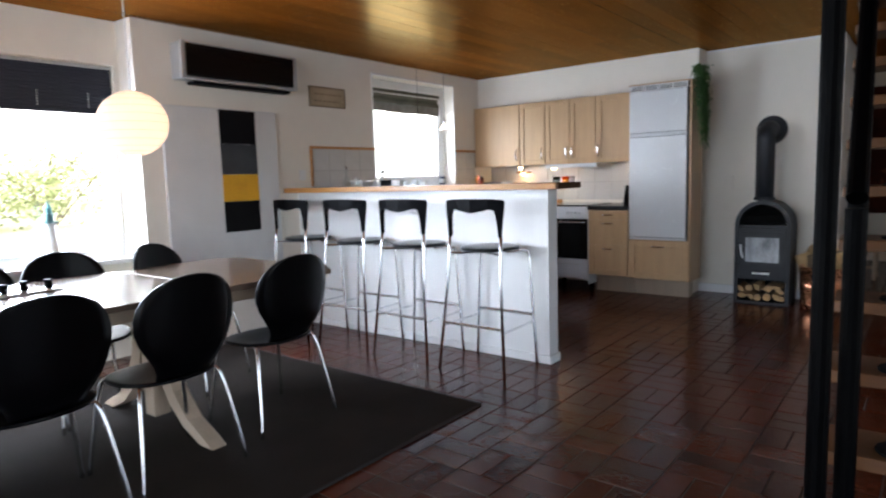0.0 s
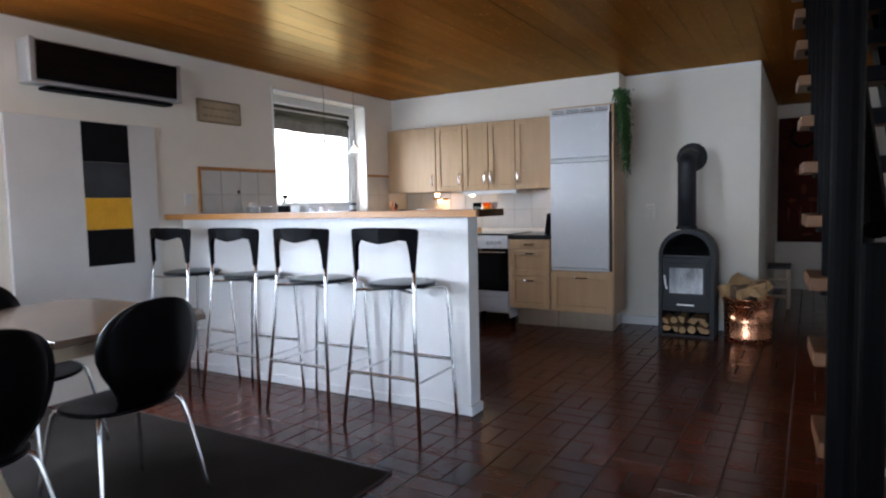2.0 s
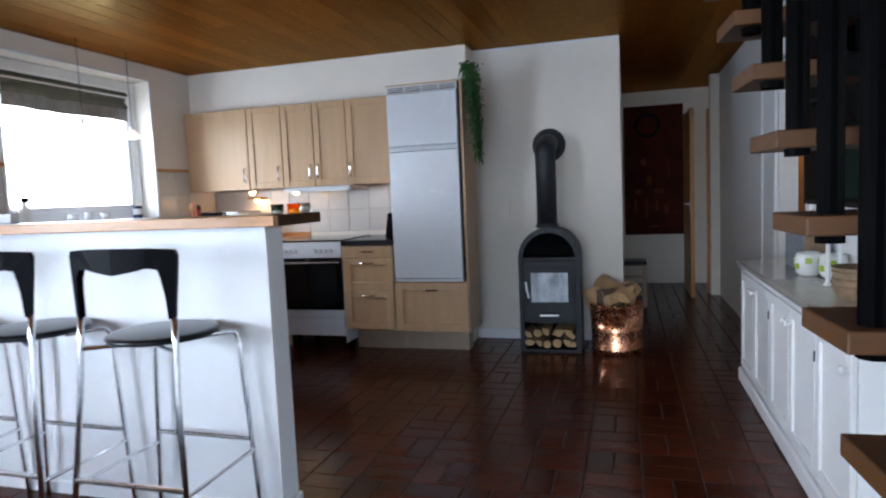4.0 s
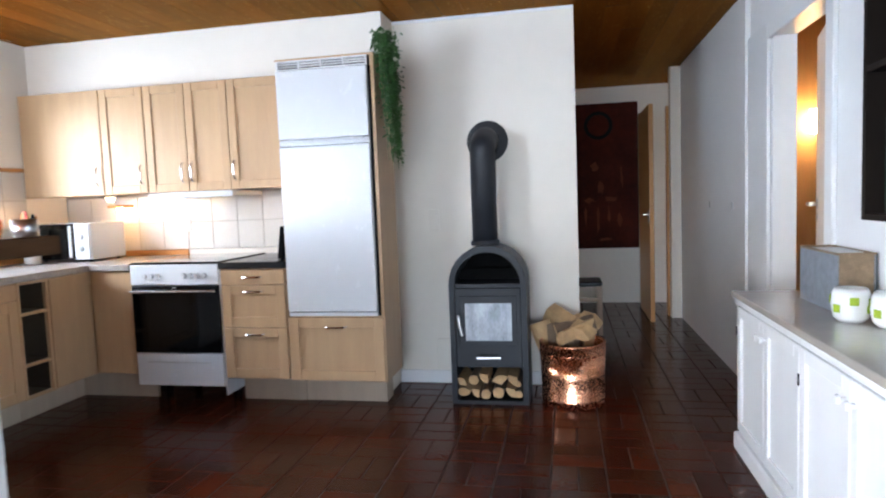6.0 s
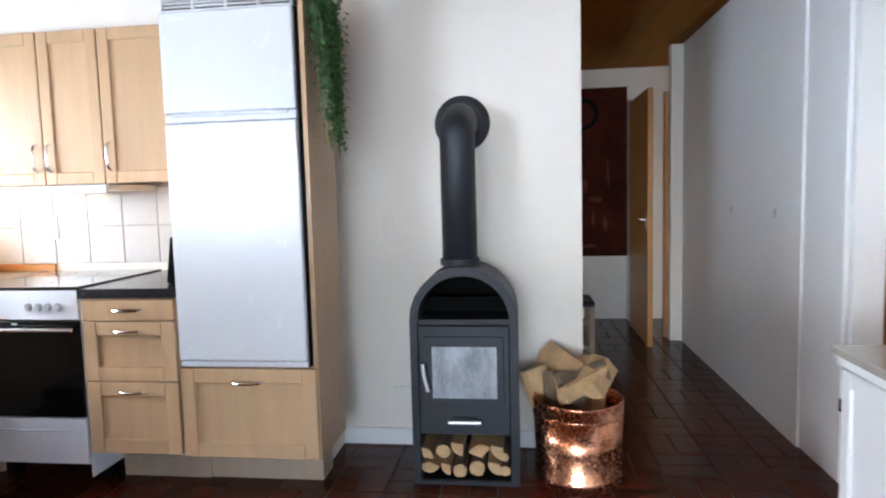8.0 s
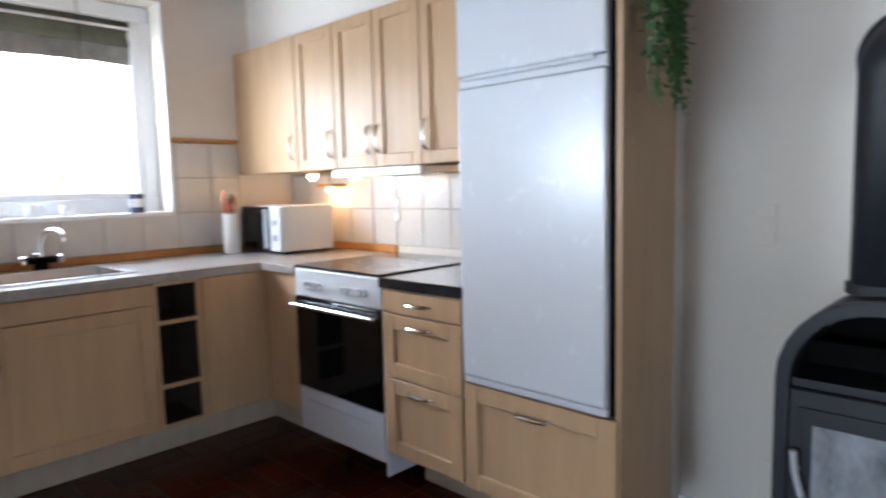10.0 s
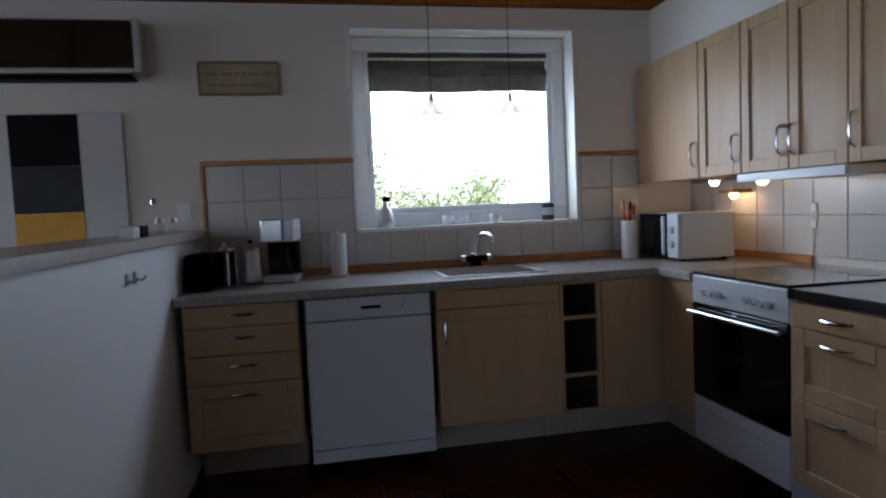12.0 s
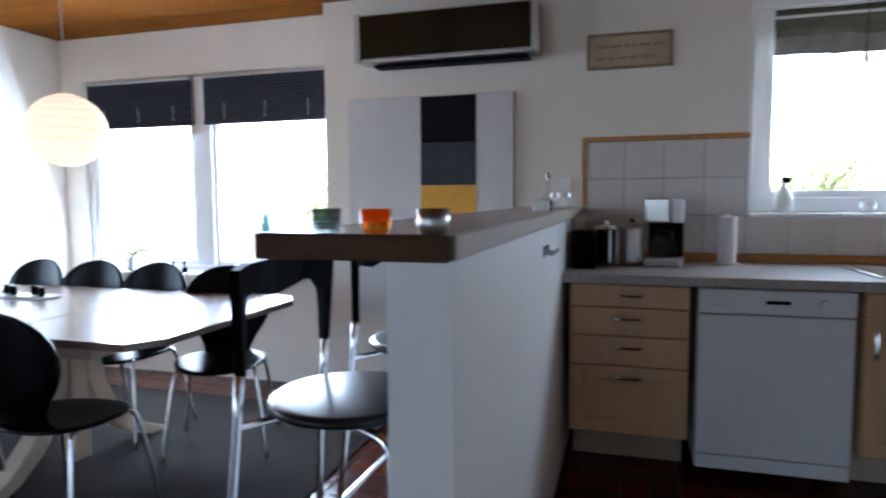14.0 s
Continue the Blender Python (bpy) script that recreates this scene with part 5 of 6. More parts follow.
hs = thing("small_bench", "small pale wooden stool with a dark seat in the hallway", "stool", pose(-0.235, 8.2, 0))
for a, b in ((-0.14, -0.14), (0.14, -0.14), (-0.14, 0.14), (0.14, 0.14)):
    part("leg", box(a - 0.018, a + 0.018, b - 0.018, b + 0.018, 0, 0.43, 0.003), TABLE_LEG, hs)
part("seat", box(-0.16, 0.16, -0.16, 0.16, 0.431, 0.47, 0.01), BLACK_SEAT, hs, "dark cushion seat")
for zz in (0.12, 0.30):
    part("stretcher", box(-0.122, 0.122, -0.15, -0.13, zz, zz + 0.03), TABLE_LEG, hs)
# side door, frame and the lamp in the room behind
df = thing("door_frame", "wide white door frame in the hallway wall", "door frame", kind="structure")
part("casing", box(0.722, 0.7435, 6.28, 6.655, 0, 2.12, 0.004), WHITE_PAINT, df)
part("casing", box(0.722, 0.7435, 5.42, 5.50, 0.0, 2.12, 0.004), WHITE_PAINT, df)
part("casing", box(0.722, 0.7435, 5.50, 6.28, 2.03, 2.12, 0.004), WHITE_PAINT, df)
part("jamb", box(0.7445, 0.864, 6.252, 6.278, 0, 2.04), WHITE_PAINT, df)
part("jamb", box(0.7445, 0.864, 5.502, 5.522, 0, 2.04), WHITE_PAINT, df)
dl2 = thing("door_2", "whitewashed pine door standing ajar with a steel handle", "door", pose(0.82, 5.53, 0, 0, 0, -13), kind="structure")
part("leaf", box(-0.02, 0.02, 0.0, 0.78, 0.01, 2.02, 0.002), PALE_PINE, dl2)
part("door_handle", tube([(-0.022, 0.72, 1.13), (-0.065, 0.72, 1.13), (-0.065, 0.60, 1.13)], 0.011, 8), BRUSHED, dl2)
part("rose", box(-0.026, -0.0205, 0.70, 0.74, 1.10, 1.16, 0.002), BRUSHED, dl2)
part("lock_rose", lathe([(0.0, 0.0), (0.024, 0.0), (0.020, 0.006), (0.0, 0.007)], n=18), BRUSHED, dl2).matrix_basis = pose(-0.0205, 0.72, 1.06, 0, -90, 0)
bl = thing("wall_lamp", "glowing frosted wall lamp on the pine boarding", "lamp")
part("shade", lathe([(0.0, 1.57), (0.045, 1.58), (0.06, 1.65), (0.04, 1.73), (0.0, 1.735)], 1.27, 7.12, 18), LAMP_WARM, bl, smooth=True)
part("bracket", box(1.25, 1.29, 7.12, 7.198, 1.63, 1.67), BRUSHED, bl)
glow("bath_lamp", (1.30, 6.98, 1.65), 0.45, (1.0, 0.72, 0.42), 0.06)
for yy in (6.95, 7.62):
    kb = thing("cupboard_catch", "small grey finger catch on the white cupboard wall", "catch", group="cupboard catches")
    part("plate", box(0.708, 0.7145, yy, yy + 0.025, 1.09, 1.14, 0.002), SILVER, kb)

# ---- rug, table, chairs ----
rug = thing("rug", "dark brown flat-woven rug under the dining table", "rug")
part("weave", box(-3.85, -1.53, -0.6, 2.64, 0.0, 0.012, 0.003), RUG, rug)
rb = box(-3.862, -3.8505, -0.612, 2.652, 0, 0.013, 0.002)
box(-1.5295, -1.518, -0.612, 2.652, 0, 0.013, 0.002, rb)
box(-3.85, -1.53, 2.6405, 2.652, 0, 0.013, 0.002, rb)
box(-3.85, -1.53, -0.612, -0.6005, 0, 0.013, 0.002, rb)
part("binding", rb, RUG_EDGE, rug)
RZ = 0.0125
TXA, TXB, TYA, TYB = -3.36, -2.26, -0.05, 2.36
tb = thing("dining_table", "oblong grey-brown ash dining table on splayed pale trestle legs", "table")
part("tabletop", box(TXA, TXB, TYA, 0.63, 0.722, 0.750, 0.006, segments=2), TABLE_TOP, tb)
part("tabletop", box(TXA, TXB, 0.633, 1.62, 0.722, 0.750, 0.006, segments=2), TABLE_TOP, tb)
part("tabletop", plate([(TXA, 1.623), (TXB, 1.623), (TXB, TYB - 0.08), (TXB - 0.12, TYB), (TXA + 0.12, TYB), (TXA, TYB - 0.08)], (0.722, 0.750), "z", 0.004), TABLE_TOP, tb, "end leaf of the tabletop")
part("apron", box(-3.18, -2.40, 0.05, 2.0, 0.640, 0.7215, 0.004), TABLE_LEG, tb)
for ty in (0.45, 1.50):
    for sx in (-1, 1):
        cx = -2.76
        prof = [(0.05, 0.64), (0.12, 0.64), (0.13, 0.50), (0.16, 0.36), (0.23, 0.22), (0.35, 0.10), (0.50, 0.03), (0.55, 0.0), (0.44, 0.0), (0.30, 0.06), (0.19, 0.15), (0.10, 0.28), (0.05, 0.42)]
        ol = [(cx + sx * a, RZ + b) for a, b in prof]
        if sx < 0:
            ol = ol[::-1]
        part("leg", plate(ol, (ty - 0.04, ty + 0.04), "y", 0.004), TABLE_LEG, tb)
    part("post", box(-2.805, -2.715, ty - 0.045, ty + 0.045, RZ + 0.05, 0.64, 0.004), TABLE_LEG, tb)


def dining_chair():
    """Shell chair: round back and seat of black ply on chromed legs; seat faces -x, origin under the seat."""
    ob = thing("dining_chair", "black lacquered shell chair with a round back on chrome legs", "chair", group="dining chairs")
    seat = bmesh.new()
    n = 28
    rings = []
    for f in (0.0, 0.35, 0.7, 0.93, 1.0):
        ring = []
        for k in range(n):
            a = 2 * math.pi * k / n
            c, s = math.cos(a), math.sin(a)
            rx, ry = 0.205, 0.215 + 0.012 * c
            px, py = rx * f * (abs(c) ** 0.9) * (1 if c > 0 else -1), ry * f * (abs(s) ** 0.9) * (1 if s > 0 else -1)
            dip = -0.012 * (1 - f * f) - (0.018 * max(0, -c) * f * f * f)
            ring.append(seat.verts.new((px - 0.01, py, 0.452 + dip)))
        rings.append(ring)
    for a, b in zip(rings[1:], rings[2:]):
        for k in range(n):
            seat.faces.new((a[k], a[(k + 1) % n], b[(k + 1) % n], b[k]))
    seat.faces.new(rings[1])
    for v in rings[0]:
        seat.verts.remove(v)
    bmesh.ops.recalc_face_normals(seat, faces=seat.faces[:])
    bmesh.ops.solidify(seat, geom=seat.faces[:], thickness=0.014)
    part("seat", seat, BLACK_WOOD, ob, smooth=True)
    back = bmesh.new()
    # neck widening into a round back, bowed round the sitter
    levels = [(0.455, 0.110), (0.475, 0.118), (0.50, 0.128), (0.53, 0.145), (0.57, 0.172), (0.62, 0.200), (0.67, 0.216), (0.72, 0.219), (0.77, 0.208), (0.81, 0.185), (0.84, 0.155), (0.865, 0.112), (0.878, 0.068), (0.884, 0.02)]
    rows = []
    for z, half in levels:
        row = []
        lean = 0.155 + 0.075 * min(1, max(0, (z - 0.455) / 0.10)) ** 0.6 + 0.055 * max(0, (z - 0.5) / 0.385)
        for j in range(11):
            u = -1 + 2 * j / 10
            row.append(back.verts.new((lean - 0.055 * (abs(u) * half / 0.22) ** 2, u * half, z)))
        rows.append(row)
    for a, b in zip(rows, rows[1:]):
        for j in range(10):
            back.faces.new((a[j], a[j + 1], b[j + 1], b[j]))
    bmesh.ops.recalc_face_normals(back, faces=back.faces[:])
    bmesh.ops.solidify(back, geom=back.faces[:], thickness=0.012)
    part("backrest", back, BLACK_WOOD, ob, smooth=True)
    for sy in (-1, 1):
        part("leg", tube(curve([(-0.02, sy * 0.10, 0.432), (-0.11, sy * 0.16, 0.432), (-0.155, sy * 0.185, 0.405), (-0.19, sy * 0.215, 0.2), (-0.215, sy * 0.235, RZ)], 5), 0.0095, 10), CHROME, ob, smooth=True)
        part("leg", tube(curve([(0.02, sy * 0.10, 0.432), (0.11, sy * 0.16, 0.432), (0.15, sy * 0.185, 0.405), (0.195, sy * 0.215, 0.2), (0.225, sy * 0.24, RZ)], 5), 0.0095, 10), CHROME, ob, smooth=True)
    part("seat_ring", tube([(0.05 * math.cos(a), 0.10 * math.sin(a), 0.428) for a in [2 * math.pi * k / 16 for k in range(17)]], 0.007, 8), BRUSHED, ob)
    return ob


first = dining_chair()
first.matrix_basis = pose(-2.22, 0.755, 0)
copy_thing(first, pose(-2.23, 1.265, 0, 0, 0, 3))
copy_thing(first, pose(-2.35, 1.905, 0, 0, 0, 2))
for y, x, r in ((0.48, -3.24, 178), (0.93, -3.24, 183), (1.37, -3.22, 180), (1.98, -3.19, 205)):
    copy_thing(first, pose(x, y, 0, 0, 0, r))


def bar_stool():
    """Stool facing +y: round black seat, low bowed back on two chromed uprights, footrests."""
    ob = thing("bar_stool", "chrome bar stool with a round black seat and low black back", "stool", group="bar stools")
    part("seat", lathe([(0.0, 0.764), (0.170, 0.764), (0.188, 0.769), (0.193, 0.777), (0.189, 0.786), (0.170, 0.790), (0.0, 0.789)], 0, 0.02, 36), BLACK_SEAT, ob, smooth=True)
    bl_ = bmesh.new()
    # outer edge: up the left leg, across the top, down the right leg; inner edge with a wavy underside
    outer = [(-0.19, 0.865), (-0.197, 0.95), (-0.205, 1.04), (-0.207, 1.075), (-0.198, 1.092), (-0.12, 1.098), (0.0, 1.100), (0.12, 1.098), (0.198, 1.092), (0.207, 1.075), (0.205, 1.04), (0.197, 0.95), (0.19, 0.865)]
    inner = [(-0.172, 0.865), (-0.172, 0.95), (-0.168, 1.00), (-0.150, 1.028), (-0.115, 1.034), (-0.075, 1.024), (0.0, 1.012), (0.075, 1.024), (0.115, 1.034), (0.150, 1.028), (0.158, 1.00), (0.166, 0.95), (0.172, 0.865)]
    outer, inner = [(p * 1.06, q) for p, q in outer], [(p * 1.06, q) for p, q in inner]
    y_of = lambda x: -0.152 - 0.045 * (1 - (x / 0.21) ** 2)
    lo = [bl_.verts.new((a, y_of(a), z)) for a, z in outer]
    hi = [bl_.verts.new((a, y_of(a), z)) for a, z in inner]
    for k in range(len(outer) - 1):
        bl_.faces.new((lo[k], lo[k + 1], hi[k + 1], hi[k]))
    bmesh.ops.recalc_face_normals(bl_, faces=bl_.faces[:])
    bmesh.ops.solidify(bl_, geom=bl_.faces[:], thickness=0.022)
    part("backrest", bl_, BLACK_PLASTIC, ob)
    for sx in (-1, 1):
        part("leg", tube([(sx * 0.193, -0.148, 0.87), (sx * 0.195, -0.155, 0.78), (sx * 0.20, -0.172, 0.6), (sx * 0.250, -0.225, 0.0)], 0.0105, 10), CHROME, ob, smooth=True)
        part("leg", tube(curve([(sx * 0.10, 0.06, 0.752), (sx * 0.17, 0.165, 0.752), (sx * 0.19, 0.19, 0.72), (sx * 0.20, 0.190, 0.6), (sx * 0.237, 0.195, 0.0)], 4), 0.0105, 10), CHROME, ob, smooth=True)
        part("side_rail", tube([(sx * 0.226, -0.201, 0.285), (sx * 0.220, 0.193, 0.285)], 0.008, 8), CHROME, ob)
    part("footrest", tube([(-0.224, -0.199, 0.305), (0.224, -0.199, 0.305)], 0.010, 10), CHROME, ob)
    part("footrest", tube([(-0.216, 0.193, 0.33), (0.216, 0.193, 0.33)], 0.010, 10), CHROME, ob)
    part("seat_bracket", tube([(-0.194, -0.158, 0.755), (0.0, -0.05, 0.755), (0.194, -0.158, 0.755)], 0.008, 8), CHROME, ob)
    return ob


stool = bar_stool()
stool.matrix_basis = pose(-1.88, 3.285, 0)
copy_thing(stool, pose(-2.475, 3.28, 0, 0, 0, -1))
copy_thing(stool, pose(-3.06, 3.285, 0, 0, 0, 2))
copy_thing(stool, pose(-3.675, 3.285, 0, 0, 0, -2))

# ---- lamps ----


def paper_lamp(x, y, z, r):
    ob = thing("paper_lantern", "round glowing rice paper lantern hanging over the table", "lamp", group="paper lanterns")
    prof = []
    n = 36
    for k in range(n + 1):
        a = -math.pi / 2 + math.pi * k / n
        rr = r * math.cos(a) * (1 + (0.006 if k % 2 else -0.004))
        prof.append((max(rr, 0.035 if 0 < k < n else 0.035), z + r * 0.96 * math.sin(a)))
    part("shade", lathe(prof, x, y, 36), PAPER, ob, smooth=True)
    for k in range(1, 12):
        a = -math.pi / 2 + math.pi * k / 12
        rr = r * math.cos(a) * 1.006
        part("rib", tube([(x + rr * math.cos(6.283 * q / 32), y + rr * math.sin(6.283 * q / 32), z + r * 0.96 * math.sin(a)) for q in range(33)], 0.0011, 4), PAPER_RIB, ob)
    part("cord", tube([(x, y, z + r * 0.96), (x, y, CEIL - 0.02)], 0.003, 6), WHITE_PAINT, ob, "white cord")
    part("ceiling_rose", lathe([(0.0, CEIL - 0.03), (0.03, CEIL - 0.03), (0.036, CEIL - 0.001), (0.0, CEIL - 0.001)], x, y, 16), WHITE_PAINT, ob)
    glow("lantern_light", (x, y, z - 0.02), 0.27, (1.0, 0.63, 0.42), 0.04)


paper_lamp(-2.80, 1.51, 1.548, 0.165)
paper_lamp(-2.80, 0.775, 1.555, 0.165)
for y in (4.905, 5.345):
    ob = thing("pendant_lamp", "small frosted glass pendant lamp on a thin cord before the window", "lamp", group="window pendants")
    x = -3.80
    part("cord", tube([(x, y, 1.86), (x, y, CEIL - 0.01)], 0.0022, 6), BLACK_PLASTIC, ob)
    part("socket", lathe([(0.0, 1.815), (0.012, 1.815), (0.014, 1.83), (0.009, 1.862), (0.0, 1.862)], x, y, 12), BRUSHED, ob)
    part("shade", lathe([(0.062, 1.745), (0.058, 1.768), (0.040, 1.79), (0.018, 1.815), (0.012, 1.815), (0.034, 1.788), (0.052, 1.766), (0.059, 1.745)], x, y, 20), OPAL, ob, "opal bell-shaped glass shade", True)
    part("bulb", lathe([(0.0, 1.762), (0.012, 1.768), (0.014, 1.785), (0.008, 1.80), (0.0, 1.805)], x, y, 12), FROST, ob, smooth=True)

# ---- things on the window wall ----
ac = thing("air_conditioner", "wall-mounted heat pump with a glossy black front and silver frame", "heat pump")
AY0, AY1, AZ0, AZ1 = 2.42, 3.445, 1.97, 2.262
part("body", box(W + 0.002, -3.90, AY0, AY1, AZ0 + 0.03, AZ1, 0.008), SILVER, ac)
fp = part("front_panel", box(-0.006, 0.006, AY0 + 0.035, AY1 - 0.035, -0.113, 0.113, 0.003), DARK_PANEL, ac, "glossy black front panel tilted forward")
fp.matrix_basis = pose(-3.880, 0, AZ0 + 0.162, 0, 3, 0)
part("side_trim", box(-3.8995, -3.878, AY0 - 0.004, AY0 + 0.033, AZ0 + 0.025, AZ1 + 0.002, 0.005), SILVER, ac)
part("side_trim", box(-3.8995, -3.878, AY1 - 0.033, AY1 + 0.004, AZ0 + 0.025, AZ1 + 0.002, 0.005), SILVER, ac)
part("lower_trim", box(-3.8995, -3.880, AY0 + 0.034, AY1 - 0.034, AZ0 + 0.022, AZ0 + 0.044, 0.004), SILVER, ac)
part("air_flap", box(W + 0.03, -3.91, AY0 + 0.10, AY1 - 0.05, AZ0, AZ0 + 0.02, 0.005), BLACK_PLASTIC, ac, "dark outlet flap")
cv = thing("striped_canvas", "large white canvas with a vertical black, grey and yellow stripe", "painting")
CX = W + 0.028
part("canvas", box(W + 0.002, CX, 2.31, 3.30, 0.55, 1.818, 0.003), CANVAS, cv)
for z0, z1, m_, lb in ((1.548, 1.811, PAINT_BLACK, "black painted field"), (1.310, 1.548, PAINT_GREY, "slate grey painted field"), (1.098, 1.310, PAINT_YELLOW, "yellow painted field"), (0.855, 1.098, PAINT_BLACK, "black painted field")):
    part("stripe_field", box(CX + 0.0005, CX + 0.004, 2.765, 3.09, z0 + 0.0005, z1 - 0.0005), m_, cv, lb)
sg = thing("wall_sign", "aged wooden sign with two lines of illegible lettering", "sign")
part("board", box(W + 0.001, W + 0.018, 3.70, 4.10, 1.915, 2.07, 0.003), SIGN, sg)
frm = box(W + 0.001, W + 0.024, 3.69, 4.11, 2.07, 2.082, 0.002)
box(W + 0.001, W + 0.024, 3.69, 4.11, 1.903, 1.915, 0.002, frm)
box(W + 0.001, W + 0.024, 4.10, 4.112, 1.915, 2.07, 0.002, frm)
box(W + 0.001, W + 0.024, 3.688, 3.70, 1.915, 2.07, 0.002, frm)
part("frame", frm, SIGN_INK, sg)
rng = random.Random(2)
for z in (2.015, 1.955):
    y = 3.735
    while y < 4.05:
        w = rng.uniform(0.02, 0.06)
        part("lettering", box(W + 0.0183, W + 0.019, y, min(y + w, 4.07), z - 0.006, z + 0.008), SIGN_INK, sg)
        y += w + 0.014

# ---- worktop clutter ----
mw = thing("microwave", "white microwave oven with a dark glass door in the corner", "microwave", pose(-3.71, 6.335, 0.906, 0, 0, -3))
part("body", box(-0.225, 0.225, -0.15, 0.16, 0.012, 0.262, 0.008, segments=2), WHITE_METAL, mw)
mdoor = part("door", box(-0.222, 0.10, -0.168, -0.151, 0.016, 0.258, 0.005), BLACK_GLASS, mw)
part("door_handle", box(0.072, 0.092, -0.186, -0.1685, 0.03, 0.245, 0.004), WHITE_METAL, mdoor)
part("control_panel", box(0.102, 0.222, -0.166, -0.151, 0.016, 0.258, 0.004), WHITE_METAL, mw)
for z in (0.09, 0.17):
    kk = part("knob", lathe([(0.0, 0.0), (0.02, 0.0), (0.018, 0.014), (0.0, 0.016)], n=16), SILVER, mw)
    kk.matrix_basis = pose(0.162, -0.166, z, 90, 0, 0)
for a, b in ((-0.19, -0.12), (0.19, -0.12), (-0.19, 0.12), (0.19, 0.12)):
    part("foot", cyl(a, b, 0, 0.0115, 0.012, n=10), BLACK_PLASTIC, mw)
ut = thing("utensil_jar", "tall white ceramic jar full of kitchen utensils", "jar", pose(-3.86, 6.07, 0.906))
part("jar", lathe([(0.0, 0.0), (0.048, 0.0), (0.05, 0.006), (0.05, 0.215), (0.052, 0.222), (0.046, 0.222), (0.045, 0.01), (0.0, 0.008)], n=28), CERAMIC, ut, smooth=True)
rng = random.Random(5)
for k in range(7):
    a = rng.uniform(0, 6.28)
    q = Vector((math.cos(a), math.sin(a), 0))
    m_ = (OAK_EDGE, RED_PLASTIC, LOG_END, OAK_EDGE, BLACK_PLASTIC, RED_PLASTIC, LOG_END)[k]
    hh = rng.uniform(0.29, 0.36)
    ub = tube([q * 0.015 + Vector((0, 0, 0.012)), q * 0.04 + Vector((0, 0, hh - 0.07))], 0.005, 8)
    sp = lathe([(0.0, 0), (0.012, 0.012), (0.016, 0.04), (0.010, 0.065), (0.0, 0.07)], n=10)
    for v in sp.verts:
        v.co = Vector((v.co.x, v.co.y * 0.4, v.co.z)) + q * 0.042 + Vector((0, 0, hh - 0.07))
    part("utensil", join(ub, sp), m_, ut)
cm = thing("coffee_maker", "white and steel filter coffee maker with a glass jug", "coffee maker", pose(-3.80, 4.085, 0.906, 0, 0, -8))
part("base", box(-0.085, 0.115, -0.085, 0.085, 0.0, 0.035, 0.010, segments=2), WHITE_METAL, cm)
part("tower", box(-0.085, -0.02, -0.08, 0.08, 0.0355, 0.205, 0.008), BLACK_PLASTIC, cm, "black rear housing")
part("water_tank", box(-0.085, 0.10, 0.03, 0.085, 0.206, 0.325, 0.008), WHITE_METAL, cm)
part("filter_housing", box(-0.085, 0.105, -0.085, 0.029, 0.206, 0.325, 0.010, segments=2), BRUSHED, cm, "brushed steel filter housing")
jug = part("jug", lathe([(0.0, 0.036), (0.052, 0.036), (0.06, 0.06), (0.058, 0.10), (0.042, 0.135), (0.044, 0.145), (0.040, 0.145), (0.038, 0.135), (0.054, 0.10), (0.056, 0.06), (0.0, 0.04)], 0.045, 0, 22), CLEAR, cm, "clear glass jug", True)
part("jug_lid", lathe([(0.0, 0.146), (0.044, 0.146), (0.04, 0.165), (0.0, 0.17)], 0.045, 0, 20), BLACK_PLASTIC, cm)
part("jug_handle", tube(curve([(0.09, 0.03, 0.135), (0.125, 0.045, 0.13), (0.13, 0.05, 0.09), (0.10, 0.035, 0.06)], 5), 0.008, 8), BLACK_PLASTIC, cm)
kr = thing("kitchen_roll", "upright roll of white kitchen paper", "kitchen roll", pose(-3.88, 4.375, 0.906))
part("holder", lathe([(0.0, 0.0), (0.06, 0.0), (0.058, 0.008), (0.0, 0.010)], n=24), WHITE_PAINT, kr)
part("roll", lathe([(0.0, 0.0105), (0.042, 0.0105), (0.042, 0.232), (0.018, 0.233), (0.0, 0.233)], n=28), PAPER_WHITE, kr)
part("rod", cyl(0, 0, 0.2335, 0.245, 0.009, n=12), WHITE_PAINT, kr)
ket = thing("coffee_press", "black and chrome coffee press on the worktop", "coffee press", pose(-3.72, 3.81, 0.906))
part("glass", lathe([(0.0, 0.006), (0.048, 0.006), (0.048, 0.175), (0.0, 0.176)], n=24), BLACK_GLASS, ket)
for k in range(4):
    a = 6.283 * k / 4 + 0.4
    part("frame_bar", box(-0.004, 0.004, -0.004, 0.004, 0, 0.17), CHROME, ket).matrix_basis = pose(0.052 * math.cos(a), 0.052 * math.sin(a), 0)
part("lid", lathe([(0.0, 0.1765), (0.053, 0.1765), (0.05, 0.19), (0.01, 0.20), (0.008, 0.215), (0.0, 0.22)], n=24), CHROME, ket)
part("handle", tube(curve([(0.05, 0, 0.16), (0.095, 0, 0.155), (0.095, 0, 0.05), (0.05, 0, 0.035)], 5), 0.009, 8), BLACK_PLASTIC, ket)
kt2 = thing("electric_kettle", "grey brushed steel electric kettle on the worktop", "kettle", pose(-3.78, 3.93, 0.906))
part("body", lathe([(0.0, 0.0), (0.06, 0.0), (0.062, 0.02), (0.052, 0.17), (0.045, 0.195), (0.0, 0.205)], n=26), BRUSHED, kt2, smooth=True)
part("lid_knob", lathe([(0.0, 0.2055), (0.012, 0.206), (0.01, 0.222), (0.0, 0.224)], n=12), BLACK_PLASTIC, kt2)
